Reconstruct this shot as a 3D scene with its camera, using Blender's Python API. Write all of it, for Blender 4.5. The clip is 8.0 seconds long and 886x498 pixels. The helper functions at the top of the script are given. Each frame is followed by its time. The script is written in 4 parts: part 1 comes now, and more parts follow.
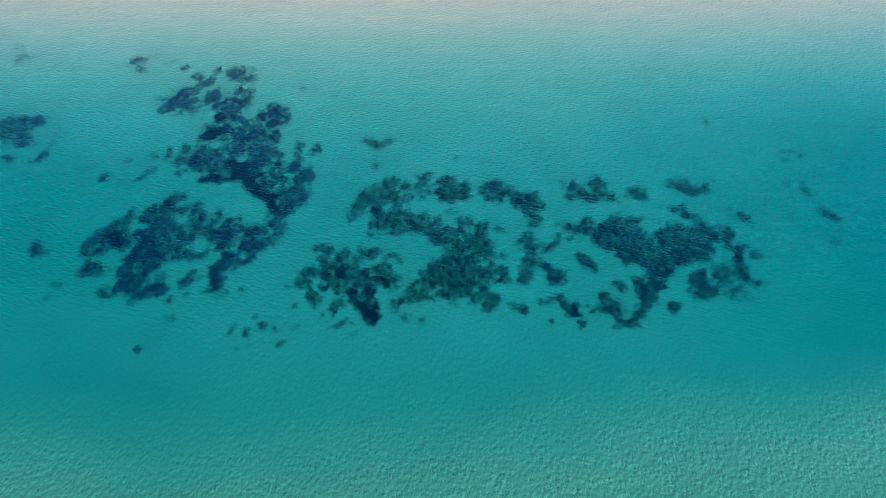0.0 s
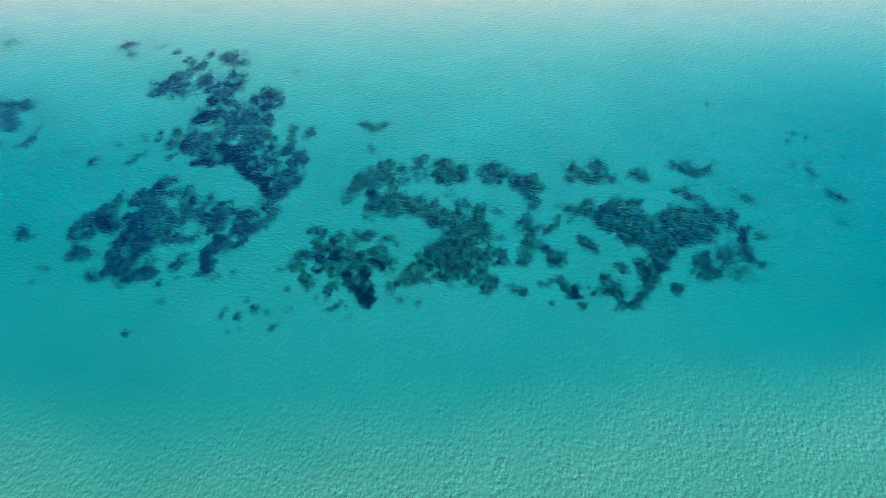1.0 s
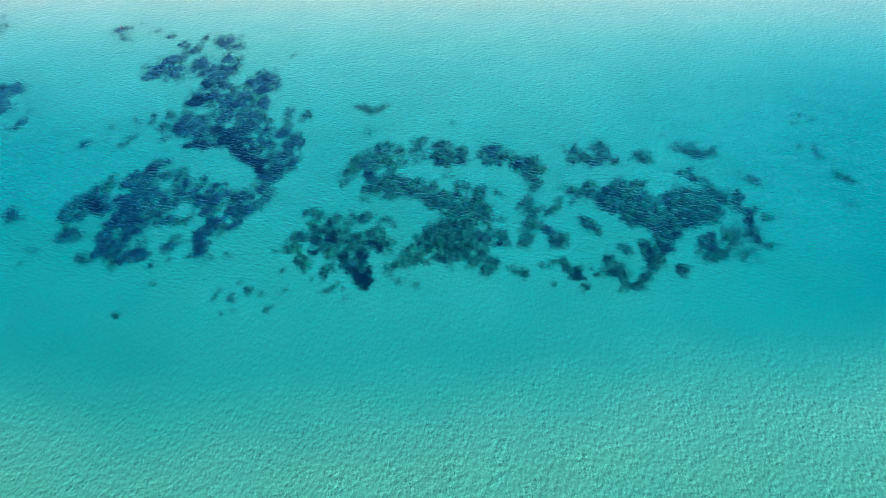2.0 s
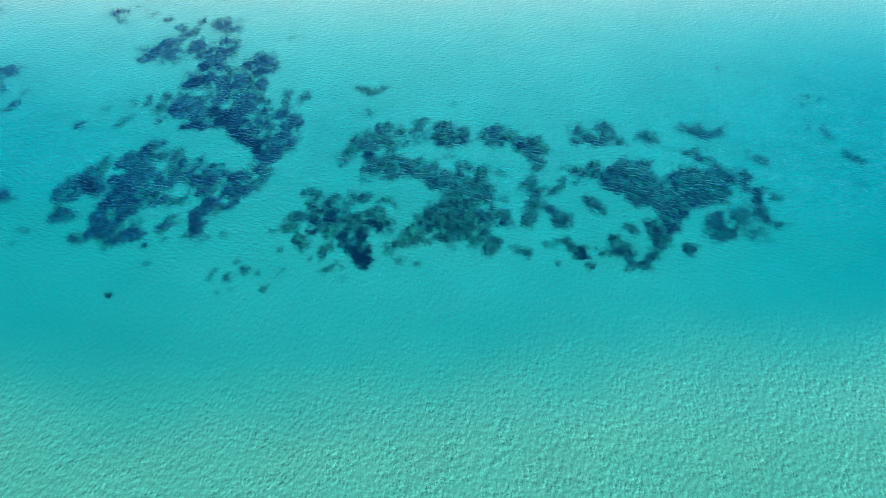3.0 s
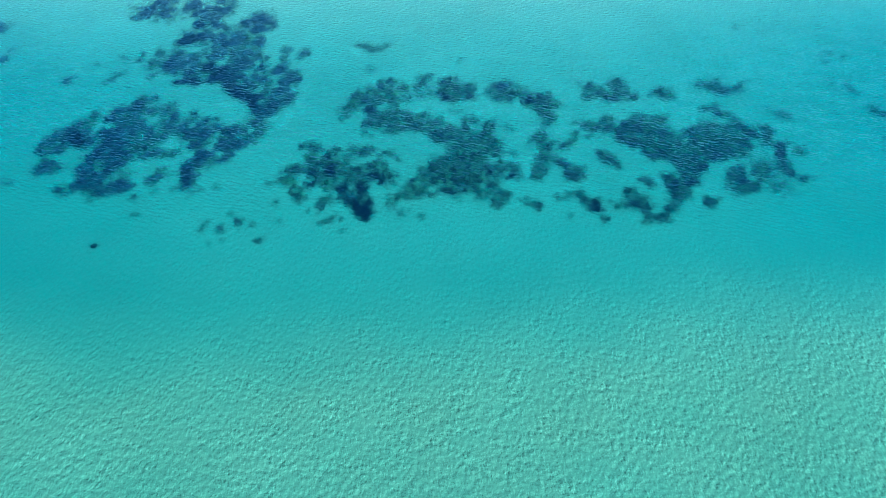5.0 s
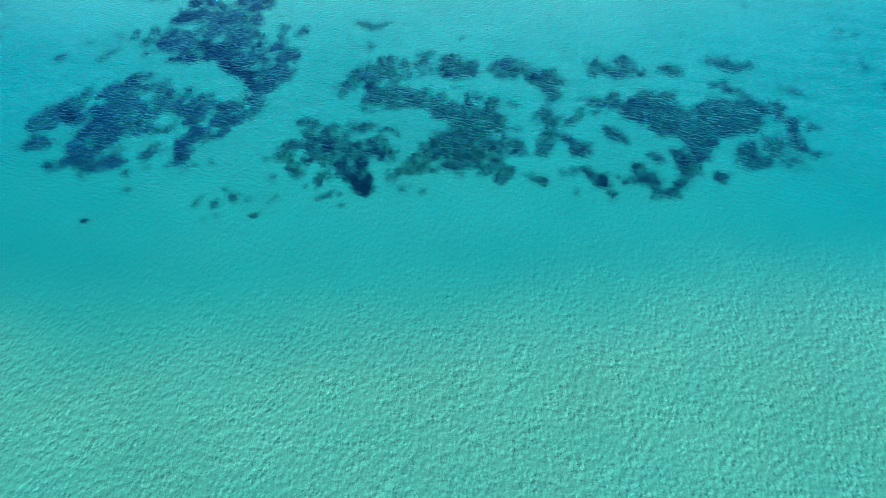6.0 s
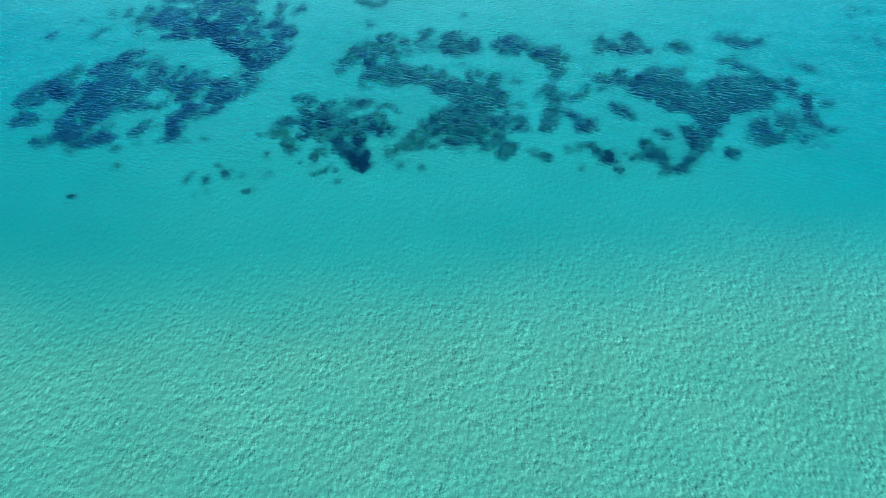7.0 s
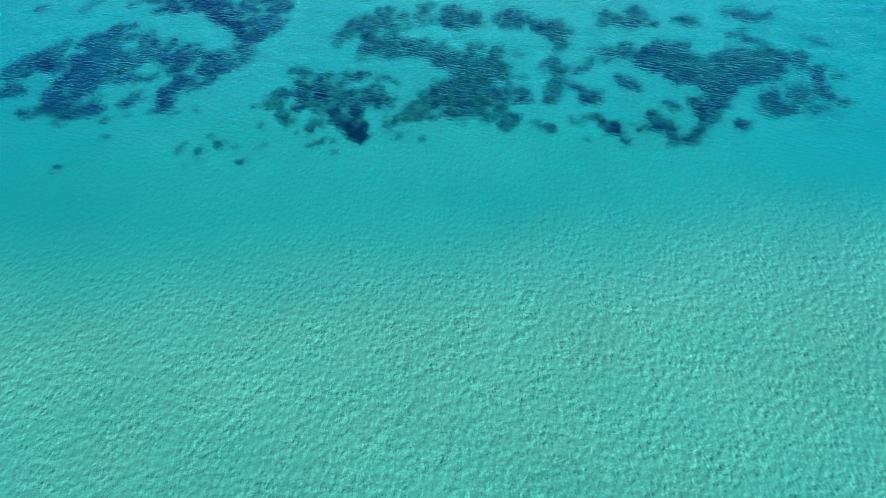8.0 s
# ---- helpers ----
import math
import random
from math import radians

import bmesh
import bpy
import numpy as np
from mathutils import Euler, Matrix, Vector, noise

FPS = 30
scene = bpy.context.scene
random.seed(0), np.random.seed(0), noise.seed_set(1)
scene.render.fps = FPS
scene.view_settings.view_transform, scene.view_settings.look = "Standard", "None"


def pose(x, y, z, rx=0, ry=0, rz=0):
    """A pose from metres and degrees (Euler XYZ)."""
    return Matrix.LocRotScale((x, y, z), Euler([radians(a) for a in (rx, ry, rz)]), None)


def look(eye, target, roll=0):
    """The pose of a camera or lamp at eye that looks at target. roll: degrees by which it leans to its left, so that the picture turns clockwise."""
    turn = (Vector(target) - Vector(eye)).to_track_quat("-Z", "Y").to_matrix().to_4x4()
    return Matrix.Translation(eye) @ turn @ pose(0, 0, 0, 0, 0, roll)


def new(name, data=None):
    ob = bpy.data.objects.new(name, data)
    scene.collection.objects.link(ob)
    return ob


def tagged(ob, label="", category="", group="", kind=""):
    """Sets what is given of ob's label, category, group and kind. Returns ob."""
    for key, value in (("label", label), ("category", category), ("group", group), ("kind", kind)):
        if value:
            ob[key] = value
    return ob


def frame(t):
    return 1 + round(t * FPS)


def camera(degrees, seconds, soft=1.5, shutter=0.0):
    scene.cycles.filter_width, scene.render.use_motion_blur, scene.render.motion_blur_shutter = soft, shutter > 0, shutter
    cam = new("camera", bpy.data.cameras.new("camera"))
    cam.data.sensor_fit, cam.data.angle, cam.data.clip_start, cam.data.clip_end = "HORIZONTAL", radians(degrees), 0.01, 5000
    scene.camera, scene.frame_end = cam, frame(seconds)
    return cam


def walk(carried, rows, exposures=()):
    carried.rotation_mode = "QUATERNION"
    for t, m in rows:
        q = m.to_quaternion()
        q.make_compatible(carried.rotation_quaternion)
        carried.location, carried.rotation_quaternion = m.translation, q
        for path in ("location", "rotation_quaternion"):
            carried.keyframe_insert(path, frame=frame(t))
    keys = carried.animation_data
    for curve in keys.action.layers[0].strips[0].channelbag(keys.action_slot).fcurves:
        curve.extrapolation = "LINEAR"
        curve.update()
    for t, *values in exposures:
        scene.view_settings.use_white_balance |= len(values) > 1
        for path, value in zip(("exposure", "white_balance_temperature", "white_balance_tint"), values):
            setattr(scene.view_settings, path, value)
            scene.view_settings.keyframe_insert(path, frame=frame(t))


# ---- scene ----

# ---------------------------------------------------------------- camera
cam = camera(64.0, 8.0, soft=0.9)
# seconds, x, y, z, pitch, roll, yaw: a slow descent over the reef
ROWS = [
    (0.0, 0.00, 0.00, 44.65, -42.93, -0.28, 0.00),
    (0.5, 0.10, 0.04, 43.52, -42.98, -0.24, -0.09),
    (1.0, 0.22, 0.15, 42.39, -42.98, -0.16, -0.20),
    (1.5, 0.24, 0.14, 41.24, -42.94, -0.14, -0.30),
    (3.0, 0.23, -0.02, 37.99, -42.94, -0.04, -0.26),
    (3.5, 0.22, -0.16, 36.79, -42.90, 0.04, -0.18),
    (4.0, 0.17, -0.21, 35.62, -42.93, 0.07, -0.10),
    (4.5, 0.11, -0.21, 34.41, -42.90, 0.05, -0.02),
    (6.0, 0.00, -0.11, 30.78, -42.87, 0.10, 0.09),
    (6.5, 0.18, 0.09, 29.68, -42.92, 0.24, 0.24),
    (7.0, 0.25, 0.25, 28.49, -42.94, 0.29, 0.33),
    (7.5, 0.18, 0.34, 27.27, -42.97, 0.24, 0.33),
    (8.0, 0.12, 0.33, 26.17, -43.04, 0.22, 0.25),
]

EXPOSURES = [(t, stops, 5800, 11) for t, stops in ((0.0, 0.12), (0.5, 0.33), (1.0, 0.53), (1.5, 0.65), (3.0, 0.84), (8.0, 0.78))]
walk(cam, [(t, pose(x, y, z, 90 + pitch, roll, yaw)) for t, x, y, z, pitch, roll, yaw in ROWS], EXPOSURES)

# ---------------------------------------------------------------- light
SUN_ELEVATION, SUN_AZIMUTH = 55.0, 98.0  # degrees above the horizon; clockwise from the way the camera looks
world = bpy.data.worlds.new("sky")
world.use_nodes = True
wn = world.node_tree.nodes
sky = wn.new("ShaderNodeTexSky")
sky.sky_type, sky.sun_disc = "NISHITA", False
sky.altitude, sky.air_density, sky.dust_density, sky.ozone_density = 2500, 0.8, 0.0, 2.0
sky.sun_elevation, sky.sun_rotation = radians(SUN_ELEVATION), radians(SUN_AZIMUTH)
wn["Background"].inputs["Strength"].default_value = 0.15
world.node_tree.links.new(sky.outputs["Color"], wn["Background"].inputs["Color"])
scene.world = world
sun = new("sun", bpy.data.lights.new("sun", "SUN"))
sun.data.cycles.use_multiple_importance_sampling = False
sun.data.energy, sun.data.angle, sun.data.color = 4.4, radians(0.6), (1.0, 0.94, 0.83)
a, e = radians(SUN_AZIMUTH), radians(SUN_ELEVATION)
sun.matrix_world = look((60 * math.sin(a) * math.cos(e), 60 * math.cos(a) * math.cos(e), 60 * math.sin(e)), (0, 0, 0))


# ---------------------------------------------------------------- the shape of the sea floor
def ease(v):
    v = np.clip(v, 0.0, 1.0)
    return v * v * (3 - 2 * v)


def wobble(x, y, scale, seed, count=7):
    """A smooth, uneven field of about -1 to 1 made of long crossing swells."""
    r = np.random.RandomState(seed)
    total = np.zeros_like(x)
    for _ in range(count):
        turn, phase, k = r.uniform(0, 2 * math.pi), r.uniform(0, 2 * math.pi), r.uniform(0.6, 1.6) / scale
        total += np.sin(2 * math.pi * k * (x * math.cos(turn) + y * math.sin(turn)) + phase)
    return total / math.sqrt(count) / 1.2


def depth_at(x, y):
    """Depth of the sand below the still water (minus: dry)."""
    x, y = np.asarray(x, float), np.asarray(y, float)
    basin = 1.95 + (0.28 * ease((-6 - x) / 42) + 0.55 * ease((x - 8) / 42)) * ease((90 - y) / 30) + 0.06 * wobble(x, y, 26, 3) * ease((88 - y) / 30)
    shore = y - 0.05 * np.maximum(x, 0) + 0.4 * wobble(x, y, 60, 5)
    rise = np.interp(shore, [48, 58, 66, 74, 82, 90, 97, 104, 118, 140, 400], [0, 0.2, 0.45, 0.77, 1.12, 1.46, 1.71, 1.87, 2.04, 2.2, 2.5])
    edge = np.interp(x, [-60, -30, -17, -2, 16, 36, 70], [28.3, 28.3, 26.2, 27.6, 30.2, 33.6, 34.6])
    bar = ease((edge + 5.5 + 0.45 * wobble(x, y, 14, 8) - y) / 11)
    bar = bar * (1 - 0.12 * ease((20 - y) / 10)) * (1 - ease((-30 - y) / 60))
    far_out = 3.0 * ease((-40 - y) / 120) + 2.0 * ease((np.abs(x) - 90) / 200)
    trough = 0.16 * np.exp(-((y - 57) / 7) ** 2) * ease((-8 - x) / 22)
    depth = (basin + trough - rise) * (1 - bar) + (1.22 + 0.05 * ease((-2 - x) / 20) + 0.03 * ease((x - 2) / 20)) * bar + far_out * (y < 90) + 0.03 * wobble(x, y, 5, 11)
    return np.where(y < 114, np.maximum(depth, 0.1), depth)


def steps(lo, hi, step, reach):
    """Even steps from lo to hi, then ever wider ones out to reach on both sides."""
    inner = list(np.arange(lo, hi + step / 2, step))
    d, out = step, []
    while d < reach:
        d *= 1.35
        out.append(d)
    return np.array([lo - v for v in reversed(out)] + inner + [hi + v for v in out])


def sheet(name, xs, ys, height, material):
    gx, gy = np.meshgrid(xs, ys)
    gz = height(gx, gy)
    n, m = gx.shape
    me = bpy.data.meshes.new(name)
    idx = np.arange(n * m).reshape(n, m)
    quads = np.stack([idx[:-1, :-1], idx[:-1, 1:], idx[1:, 1:], idx[1:, :-1]], -1).reshape(-1, 4)
    me.vertices.add(n * m)
    me.vertices.foreach_set("co", np.stack([gx, gy, gz], -1).astype(np.float32).ravel())
    me.loops.add(quads.size)
    me.loops.foreach_set("vertex_index", quads.astype(np.int32).ravel())
    me.polygons.add(len(quads))
    me.polygons.foreach_set("loop_start", np.arange(0, quads.size, 4, dtype=np.int32))
    me.polygons.foreach_set("use_smooth", np.ones(len(quads), bool))
    me.update(calc_edges=True)
    me.materials.append(material)
    return new(name, me), gx, gy


# ---------------------------------------------------------------- materials
def material(name):
    mat = bpy.data.materials.new(name)
    mat.use_nodes = True
    mat.node_tree.nodes.clear()
    return mat, mat.node_tree.nodes, mat.node_tree.links


def node(nodes, kind, **values):
    n = nodes.new(kind)
    for key, value in values.items():
        n.inputs[key.replace("_", " ")].default_value = value
    return n


def math_node(nodes, links, op, a, b=None, c=None, clamp=False):
    n = nodes.new("ShaderNodeMath")
    n.operation, n.use_clamp = op, clamp
    for i, v in enumerate((a, b, c)):
        if v is None:
            continue
        if isinstance(v, (int, float)):
            n.inputs[i].default_value = v
        else:
            links.new(v, n.inputs[i])
    return n.outputs[0]


def noise_node(nodes, links, coords, scale, detail=3.0, rough=0.5, stretch=(1, 1, 1), turn=0.0, shift=(0, 0, 0)):
    mp = nodes.new("ShaderNodeMapping")
    mp.vector_type = "TEXTURE"
    mp.inputs["Scale"].default_value = [1 / v for v in stretch]
    mp.inputs["Location"].default_value = shift
    mp.inputs["Rotation"].default_value = (0, 0, radians(turn))
    links.new(coords, mp.inputs["Vector"])
    n = node(nodes, "ShaderNodeTexNoise", Scale=scale, Detail=detail, Roughness=rough)
    links.new(mp.outputs[0], n.inputs["Vector"])
    return n.outputs["Fac"]


def ramp(nodes, links, fac, stops):
    n = nodes.new("ShaderNodeValToRGB")
    el = n.color_ramp.elements
    while len(el) < len(stops):
        el.new(0.5)
    for e, (p, c) in zip(el, stops):
        e.position, e.color = p, (*c, 1)
    links.new(fac, n.inputs["Fac"])
    return n.outputs["Color"]


def sand_material():
    mat, nodes, links = material("pale_sand")
    co = nodes.new("ShaderNodeTexCoord").outputs["Object"]
    broad = noise_node(nodes, links, co, 0.12, 4, 0.55)
    grain = noise_node(nodes, links, co, 2.2, 5, 0.6)
    mix = math_node(nodes, links, "MULTIPLY_ADD", broad, 0.65, math_node(nodes, links, "MULTIPLY", grain, 0.35))
    col = ramp(nodes, links, mix, [(0.25, (0.64, 0.57, 0.43)), (0.5, (0.73, 0.67, 0.52)), (0.75, (0.79, 0.74, 0.60))])
    sep = nodes.new("ShaderNodeSeparateXYZ")
    links.new(co, sep.inputs[0])
    edge = math_node(nodes, links, "MULTIPLY_ADD", broad, 8.0, 34.0)
    near = math_node(nodes, links, "MULTIPLY", math_node(nodes, links, "SUBTRACT", edge, sep.outputs["Y"]), 0.07, clamp=True)
    gold = nodes.new("ShaderNodeMix")
    gold.data_type, gold.blend_type = "RGBA", "MULTIPLY"
    links.new(near, gold.inputs["Factor"])
    links.new(col, gold.inputs["A"])
    gold.inputs["B"].default_value = (0.95, 0.84, 0.71, 1)
    white = nodes.new("ShaderNodeMix")
    white.data_type = "RGBA"
    links.new(math_node(nodes, links, "MULTIPLY_ADD", math_node(nodes, links, "MULTIPLY_ADD", broad, 10.0, sep.outputs["Y"]), 0.04, -3.5, clamp=True), white.inputs["Factor"])
    links.new(gold.outputs["Result"], white.inputs["A"])
    white.inputs["B"].default_value = (0.75, 0.66, 0.53, 1)
    col = white.outputs["Result"]
    ripple = noise_node(nodes, links, co, 3.0, 3, 0.5, (1, 3, 1), 18)
    bump = node(nodes, "ShaderNodeBump", Strength=0.5, Distance=0.06)
    links.new(ripple, bump.inputs["Height"])
    b = node(nodes, "ShaderNodeBsdfPrincipled", Roughness=0.95)
    links.new(col, b.inputs["Base Color"])
    links.new(bump.outputs[0], b.inputs["Normal"])
    links.new(b.outputs[0], nodes.new("ShaderNodeOutputMaterial").inputs["Surface"])
    return mat


def weed_material(name, dark, mid, light):
    mat, nodes, links = material(name)
    info = nodes.new("ShaderNodeObjectInfo")
    geo = nodes.new("ShaderNodeNewGeometry")
    broad = noise_node(nodes, links, geo.outputs["Position"], 1.1, 3, 0.6, (1.5, 0.5, 1), -22)
    blotch = noise_node(nodes, links, geo.outputs["Position"], 2.5, 3, 0.6)
    f = math_node(nodes, links, "MULTIPLY_ADD", info.outputs["Random"], 0.26, math_node(nodes, links, "MULTIPLY", geo.outputs["Random Per Island"], 0.12))
    f = math_node(nodes, links, "MULTIPLY_ADD", blotch, 0.5, math_node(nodes, links, "MULTIPLY_ADD", broad, 0.9, f))
    f = math_node(nodes, links, "SUBTRACT", f, 0.37)
    col = ramp(nodes, links, f, [(0.15, dark), (0.55, mid), (0.95, light)])
    b = node(nodes, "ShaderNodeBsdfPrincipled", Roughness=0.7)
    links.new(col, b.inputs["Base Color"])
    thin = nodes.new("ShaderNodeBsdfTranslucent")  # thin leaves let part of the light through
    links.new(col, thin.inputs["Color"])
    leaf = node(nodes, "ShaderNodeMixShader", Fac=0.42)
    links.new(b.outputs[0], leaf.inputs[1])
    links.new(thin.outputs[0], leaf.inputs[2])
    links.new(leaf.outputs[0], nodes.new("ShaderNodeOutputMaterial").inputs["Surface"])
    return mat


def water_material():
    """Clear shallow sea: light bent by the ripples, dimmed by the water column, a little scattered light, the
    blue-tinted sky in the ripples, and ripple light and dark painted into the tint.
    """
    mat, nodes, links = material("clear_sea_water")

    def m(op, a, b=None, c=None, clamp=False):
        return math_node(nodes, links, op, a, b, c, clamp)

    co = nodes.new("ShaderNodeTexCoord").outputs["Object"]
    at = nodes.new("ShaderNodeAttribute")
    at.attribute_name = "depth"
    depth = at.outputs["Fac"]
    sep = nodes.new("ShaderNodeSeparateXYZ")
    links.new(co, sep.inputs[0])
    gust = noise_node(nodes, links, co, 0.06, 3, 0.5)
    patches = noise_node(nodes, links, co, 0.6, 3, 0.6)
    # the breeze: long crests beyond the bar, short crossing wavelets over it
    breeze = m("MULTIPLY_ADD", m("MULTIPLY_ADD", gust, 14.0, sep.outputs["Y"]), 0.07, -2.95, clamp=True)
    crest = noise_node(nodes, links, co, 2.9, 1.4, 0.5, (0.55, 1.4, 1), -18)
    chop = noise_node(nodes, links, co, 2.5, 1.6, 0.4, (0.8, 1.2, 1), -32)
    calm = m("SUBTRACT", 1.0, breeze)
    height = m("ADD", m("MULTIPLY", crest, m("MULTIPLY_ADD", breeze, 0.85, 0.15)), m("MULTIPLY", chop, m("MULTIPLY_ADD", calm, 0.7, 0.3)))
    height = m("MULTIPLY", height, m("MULTIPLY_ADD", patches, 1.2, 0.4))
    bump = node(nodes, "ShaderNodeBump", Strength=1.0, Distance=0.11)
    links.new(height, bump.inputs["Height"])
    face = node(nodes, "ShaderNodeBump", Strength=1.0, Distance=0.185)
    lee = m("SUBTRACT", 1.0, m("MULTIPLY_ADD", sep.outputs["Y"], 0.018, -0.95, clamp=True))  # calmer towards the shore
    rough = m("MULTIPLY", breeze, m("MULTIPLY_ADD", lee, 0.75, 0.25))
    sparkle = m("MULTIPLY", m("MULTIPLY", crest, rough), m("MULTIPLY_ADD", patches, 0.8, 0.55))
    links.new(m("MULTIPLY_ADD", m("MULTIPLY", chop, calm), 0.25, sparkle), face.inputs["Height"])
    # wavelet light and dark painted into the water's tint, most of all over the shallows: brighter at crests, darker in
    # troughs
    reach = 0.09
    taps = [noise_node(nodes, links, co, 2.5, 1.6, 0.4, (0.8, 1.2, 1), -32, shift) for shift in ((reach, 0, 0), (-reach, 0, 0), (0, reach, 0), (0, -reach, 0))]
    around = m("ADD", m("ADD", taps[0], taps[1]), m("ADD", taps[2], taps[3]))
    painted_caustic = m("MULTIPLY_ADD", around, -0.25, chop)
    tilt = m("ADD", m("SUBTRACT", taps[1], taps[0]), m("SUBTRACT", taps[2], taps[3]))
    painted_light = m("MULTIPLY_ADD", painted_caustic, 0.3, m("MULTIPLY", tilt, 0.12))
    # facets: rounded cells of water between crossing wavelets, one side painted lighter, the other darker
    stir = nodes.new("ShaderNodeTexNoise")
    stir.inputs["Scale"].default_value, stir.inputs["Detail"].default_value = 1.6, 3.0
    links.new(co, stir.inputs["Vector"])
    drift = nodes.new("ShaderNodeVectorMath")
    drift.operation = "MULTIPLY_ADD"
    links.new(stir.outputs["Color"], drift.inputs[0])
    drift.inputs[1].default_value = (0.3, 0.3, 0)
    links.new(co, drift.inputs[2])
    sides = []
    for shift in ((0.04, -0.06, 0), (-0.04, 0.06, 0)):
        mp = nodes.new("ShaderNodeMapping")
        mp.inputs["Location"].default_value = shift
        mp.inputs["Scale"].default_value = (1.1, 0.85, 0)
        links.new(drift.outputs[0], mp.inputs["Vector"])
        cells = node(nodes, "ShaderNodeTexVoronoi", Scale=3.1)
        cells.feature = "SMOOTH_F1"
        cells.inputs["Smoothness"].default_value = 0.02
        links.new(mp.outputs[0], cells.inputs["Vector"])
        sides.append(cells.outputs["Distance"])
    painted_facet = m("SUBTRACT", sides[0], sides[1])
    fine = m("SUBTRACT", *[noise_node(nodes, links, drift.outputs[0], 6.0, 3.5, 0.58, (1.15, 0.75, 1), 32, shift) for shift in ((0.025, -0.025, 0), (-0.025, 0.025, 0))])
    # bright glints and dark flecks painted from the strongest fine noise
    painted_glint = m("MULTIPLY", m("ADD", m("MAXIMUM", m("SUBTRACT", fine, 0.06), 0.0), m("MINIMUM", m("ADD", fine, 0.06), 0.0)), 1.3)
    painted_light = m("ADD", m("ADD", painted_light, painted_glint), m("MULTIPLY_ADD", painted_facet, 0.4, m("MULTIPLY", fine, 0.72)))
    painted_light = m("MULTIPLY_ADD", m("MAXIMUM", painted_light, 0.0), 0.15, m("MULTIPLY", painted_light, 0.82))
    painted_light = m("MULTIPLY", painted_light, m("MULTIPLY_ADD", patches, 2.0, -0.1))
    paint_strength = m("MULTIPLY_ADD", depth, -1.15, 2.42, clamp=True)
    paint_strength = m("MULTIPLY_ADD", paint_strength, 0.86, 0.14)
    paint_strength = m("MULTIPLY", paint_strength, m("MULTIPLY_ADD", breeze, -0.6, 1.0))
    painted_light = m("MULTIPLY", painted_light, paint_strength)
    # the near and far faces of the long crests, painted light and dark into the tint
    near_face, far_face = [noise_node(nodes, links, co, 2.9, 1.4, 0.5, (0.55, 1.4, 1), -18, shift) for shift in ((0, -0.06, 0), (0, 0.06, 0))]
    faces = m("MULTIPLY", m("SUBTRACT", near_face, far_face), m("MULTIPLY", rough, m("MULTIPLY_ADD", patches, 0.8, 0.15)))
    painted_light = m("MULTIPLY_ADD", faces, 1.3, painted_light)
    # absorption on the way down and up: exp(-k * depth), with the painted ripple light mixed into depth and gain
    column = m("MAXIMUM", m("MULTIPLY_ADD", painted_light, -0.4, depth), 0.02)
    gain = m("MAXIMUM", m("MULTIPLY_ADD", painted_light, 1.0, 0.546), 0.2)
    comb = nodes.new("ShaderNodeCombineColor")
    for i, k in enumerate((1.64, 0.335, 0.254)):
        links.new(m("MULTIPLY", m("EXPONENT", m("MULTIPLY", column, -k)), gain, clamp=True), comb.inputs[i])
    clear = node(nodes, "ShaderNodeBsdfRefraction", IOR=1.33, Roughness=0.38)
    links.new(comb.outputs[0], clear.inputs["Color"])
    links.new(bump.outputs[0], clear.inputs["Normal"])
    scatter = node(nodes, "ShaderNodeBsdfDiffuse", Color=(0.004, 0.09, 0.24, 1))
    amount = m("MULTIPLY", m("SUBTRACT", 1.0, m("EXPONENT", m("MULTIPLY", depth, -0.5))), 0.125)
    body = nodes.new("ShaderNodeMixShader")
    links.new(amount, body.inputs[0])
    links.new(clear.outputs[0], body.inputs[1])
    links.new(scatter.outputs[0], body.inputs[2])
    facing = node(nodes, "ShaderNodeLayerWeight", Blend=0.5)
    links.new(face.outputs[0], facing.inputs["Normal"])
    sheen = m("MINIMUM", m("MULTIPLY_ADD", m("POWER", facing.outputs["Facing"], 4.0), 0.98, 0.02), 0.25)
    # gloss colour tinted blue so the mirrored sky reads bluer; plain water reflects neutrally
    gloss = node(nodes, "ShaderNodeBsdfGlossy", Roughness=0.06, Color=(0.16, 0.63, 0.83, 1))
    links.new(face.outputs[0], gloss.inputs["Normal"])
    top = nodes.new("ShaderNodeMixShader")
    links.new(sheen, top.inputs[0])
    links.new(body.outputs[0], top.inputs[1])
    links.new(gloss.outputs[0], top.inputs[2])
    links.new(top.outputs[0], nodes.new("ShaderNodeOutputMaterial").inputs["Surface"])
    return mat


SAND = sand_material()
WATER = water_material()
OLIVE = weed_material("olive_seagrass", (0.35, 0.35, 0.25), (0.63, 0.63, 0.46), (0.80, 0.80, 0.60))
GREEN = weed_material("green_seagrass", (0.35, 0.38, 0.24), (0.62, 0.66, 0.43), (0.79, 0.83, 0.57))
DULL = weed_material("dull_brown_seagrass", (0.24, 0.20, 0.24), (0.48, 0.40, 0.47), (0.68, 0.59, 0.65))
DEEP = weed_material("deep_green_seagrass", (0.21, 0.20, 0.17), (0.44, 0.43, 0.35), (0.63, 0.62, 0.49))
DUSK = weed_material("dusky_brown_seagrass", (0.11, 0.082, 0.13), (0.30, 0.23, 0.33), (0.50, 0.42, 0.52))
FRINGE = weed_material("thin_seagrass_leaves", (0.16, 0.18, 0.13), (0.40, 0.41, 0.31), (0.58, 0.58, 0.45))
# near-black leaf colour that paints the shade pockets among the growth
SHADE_BLACK = weed_material("shade_painted_seagrass", (0.010, 0.007, 0.016), (0.022, 0.016, 0.034), (0.055, 0.042, 0.06))

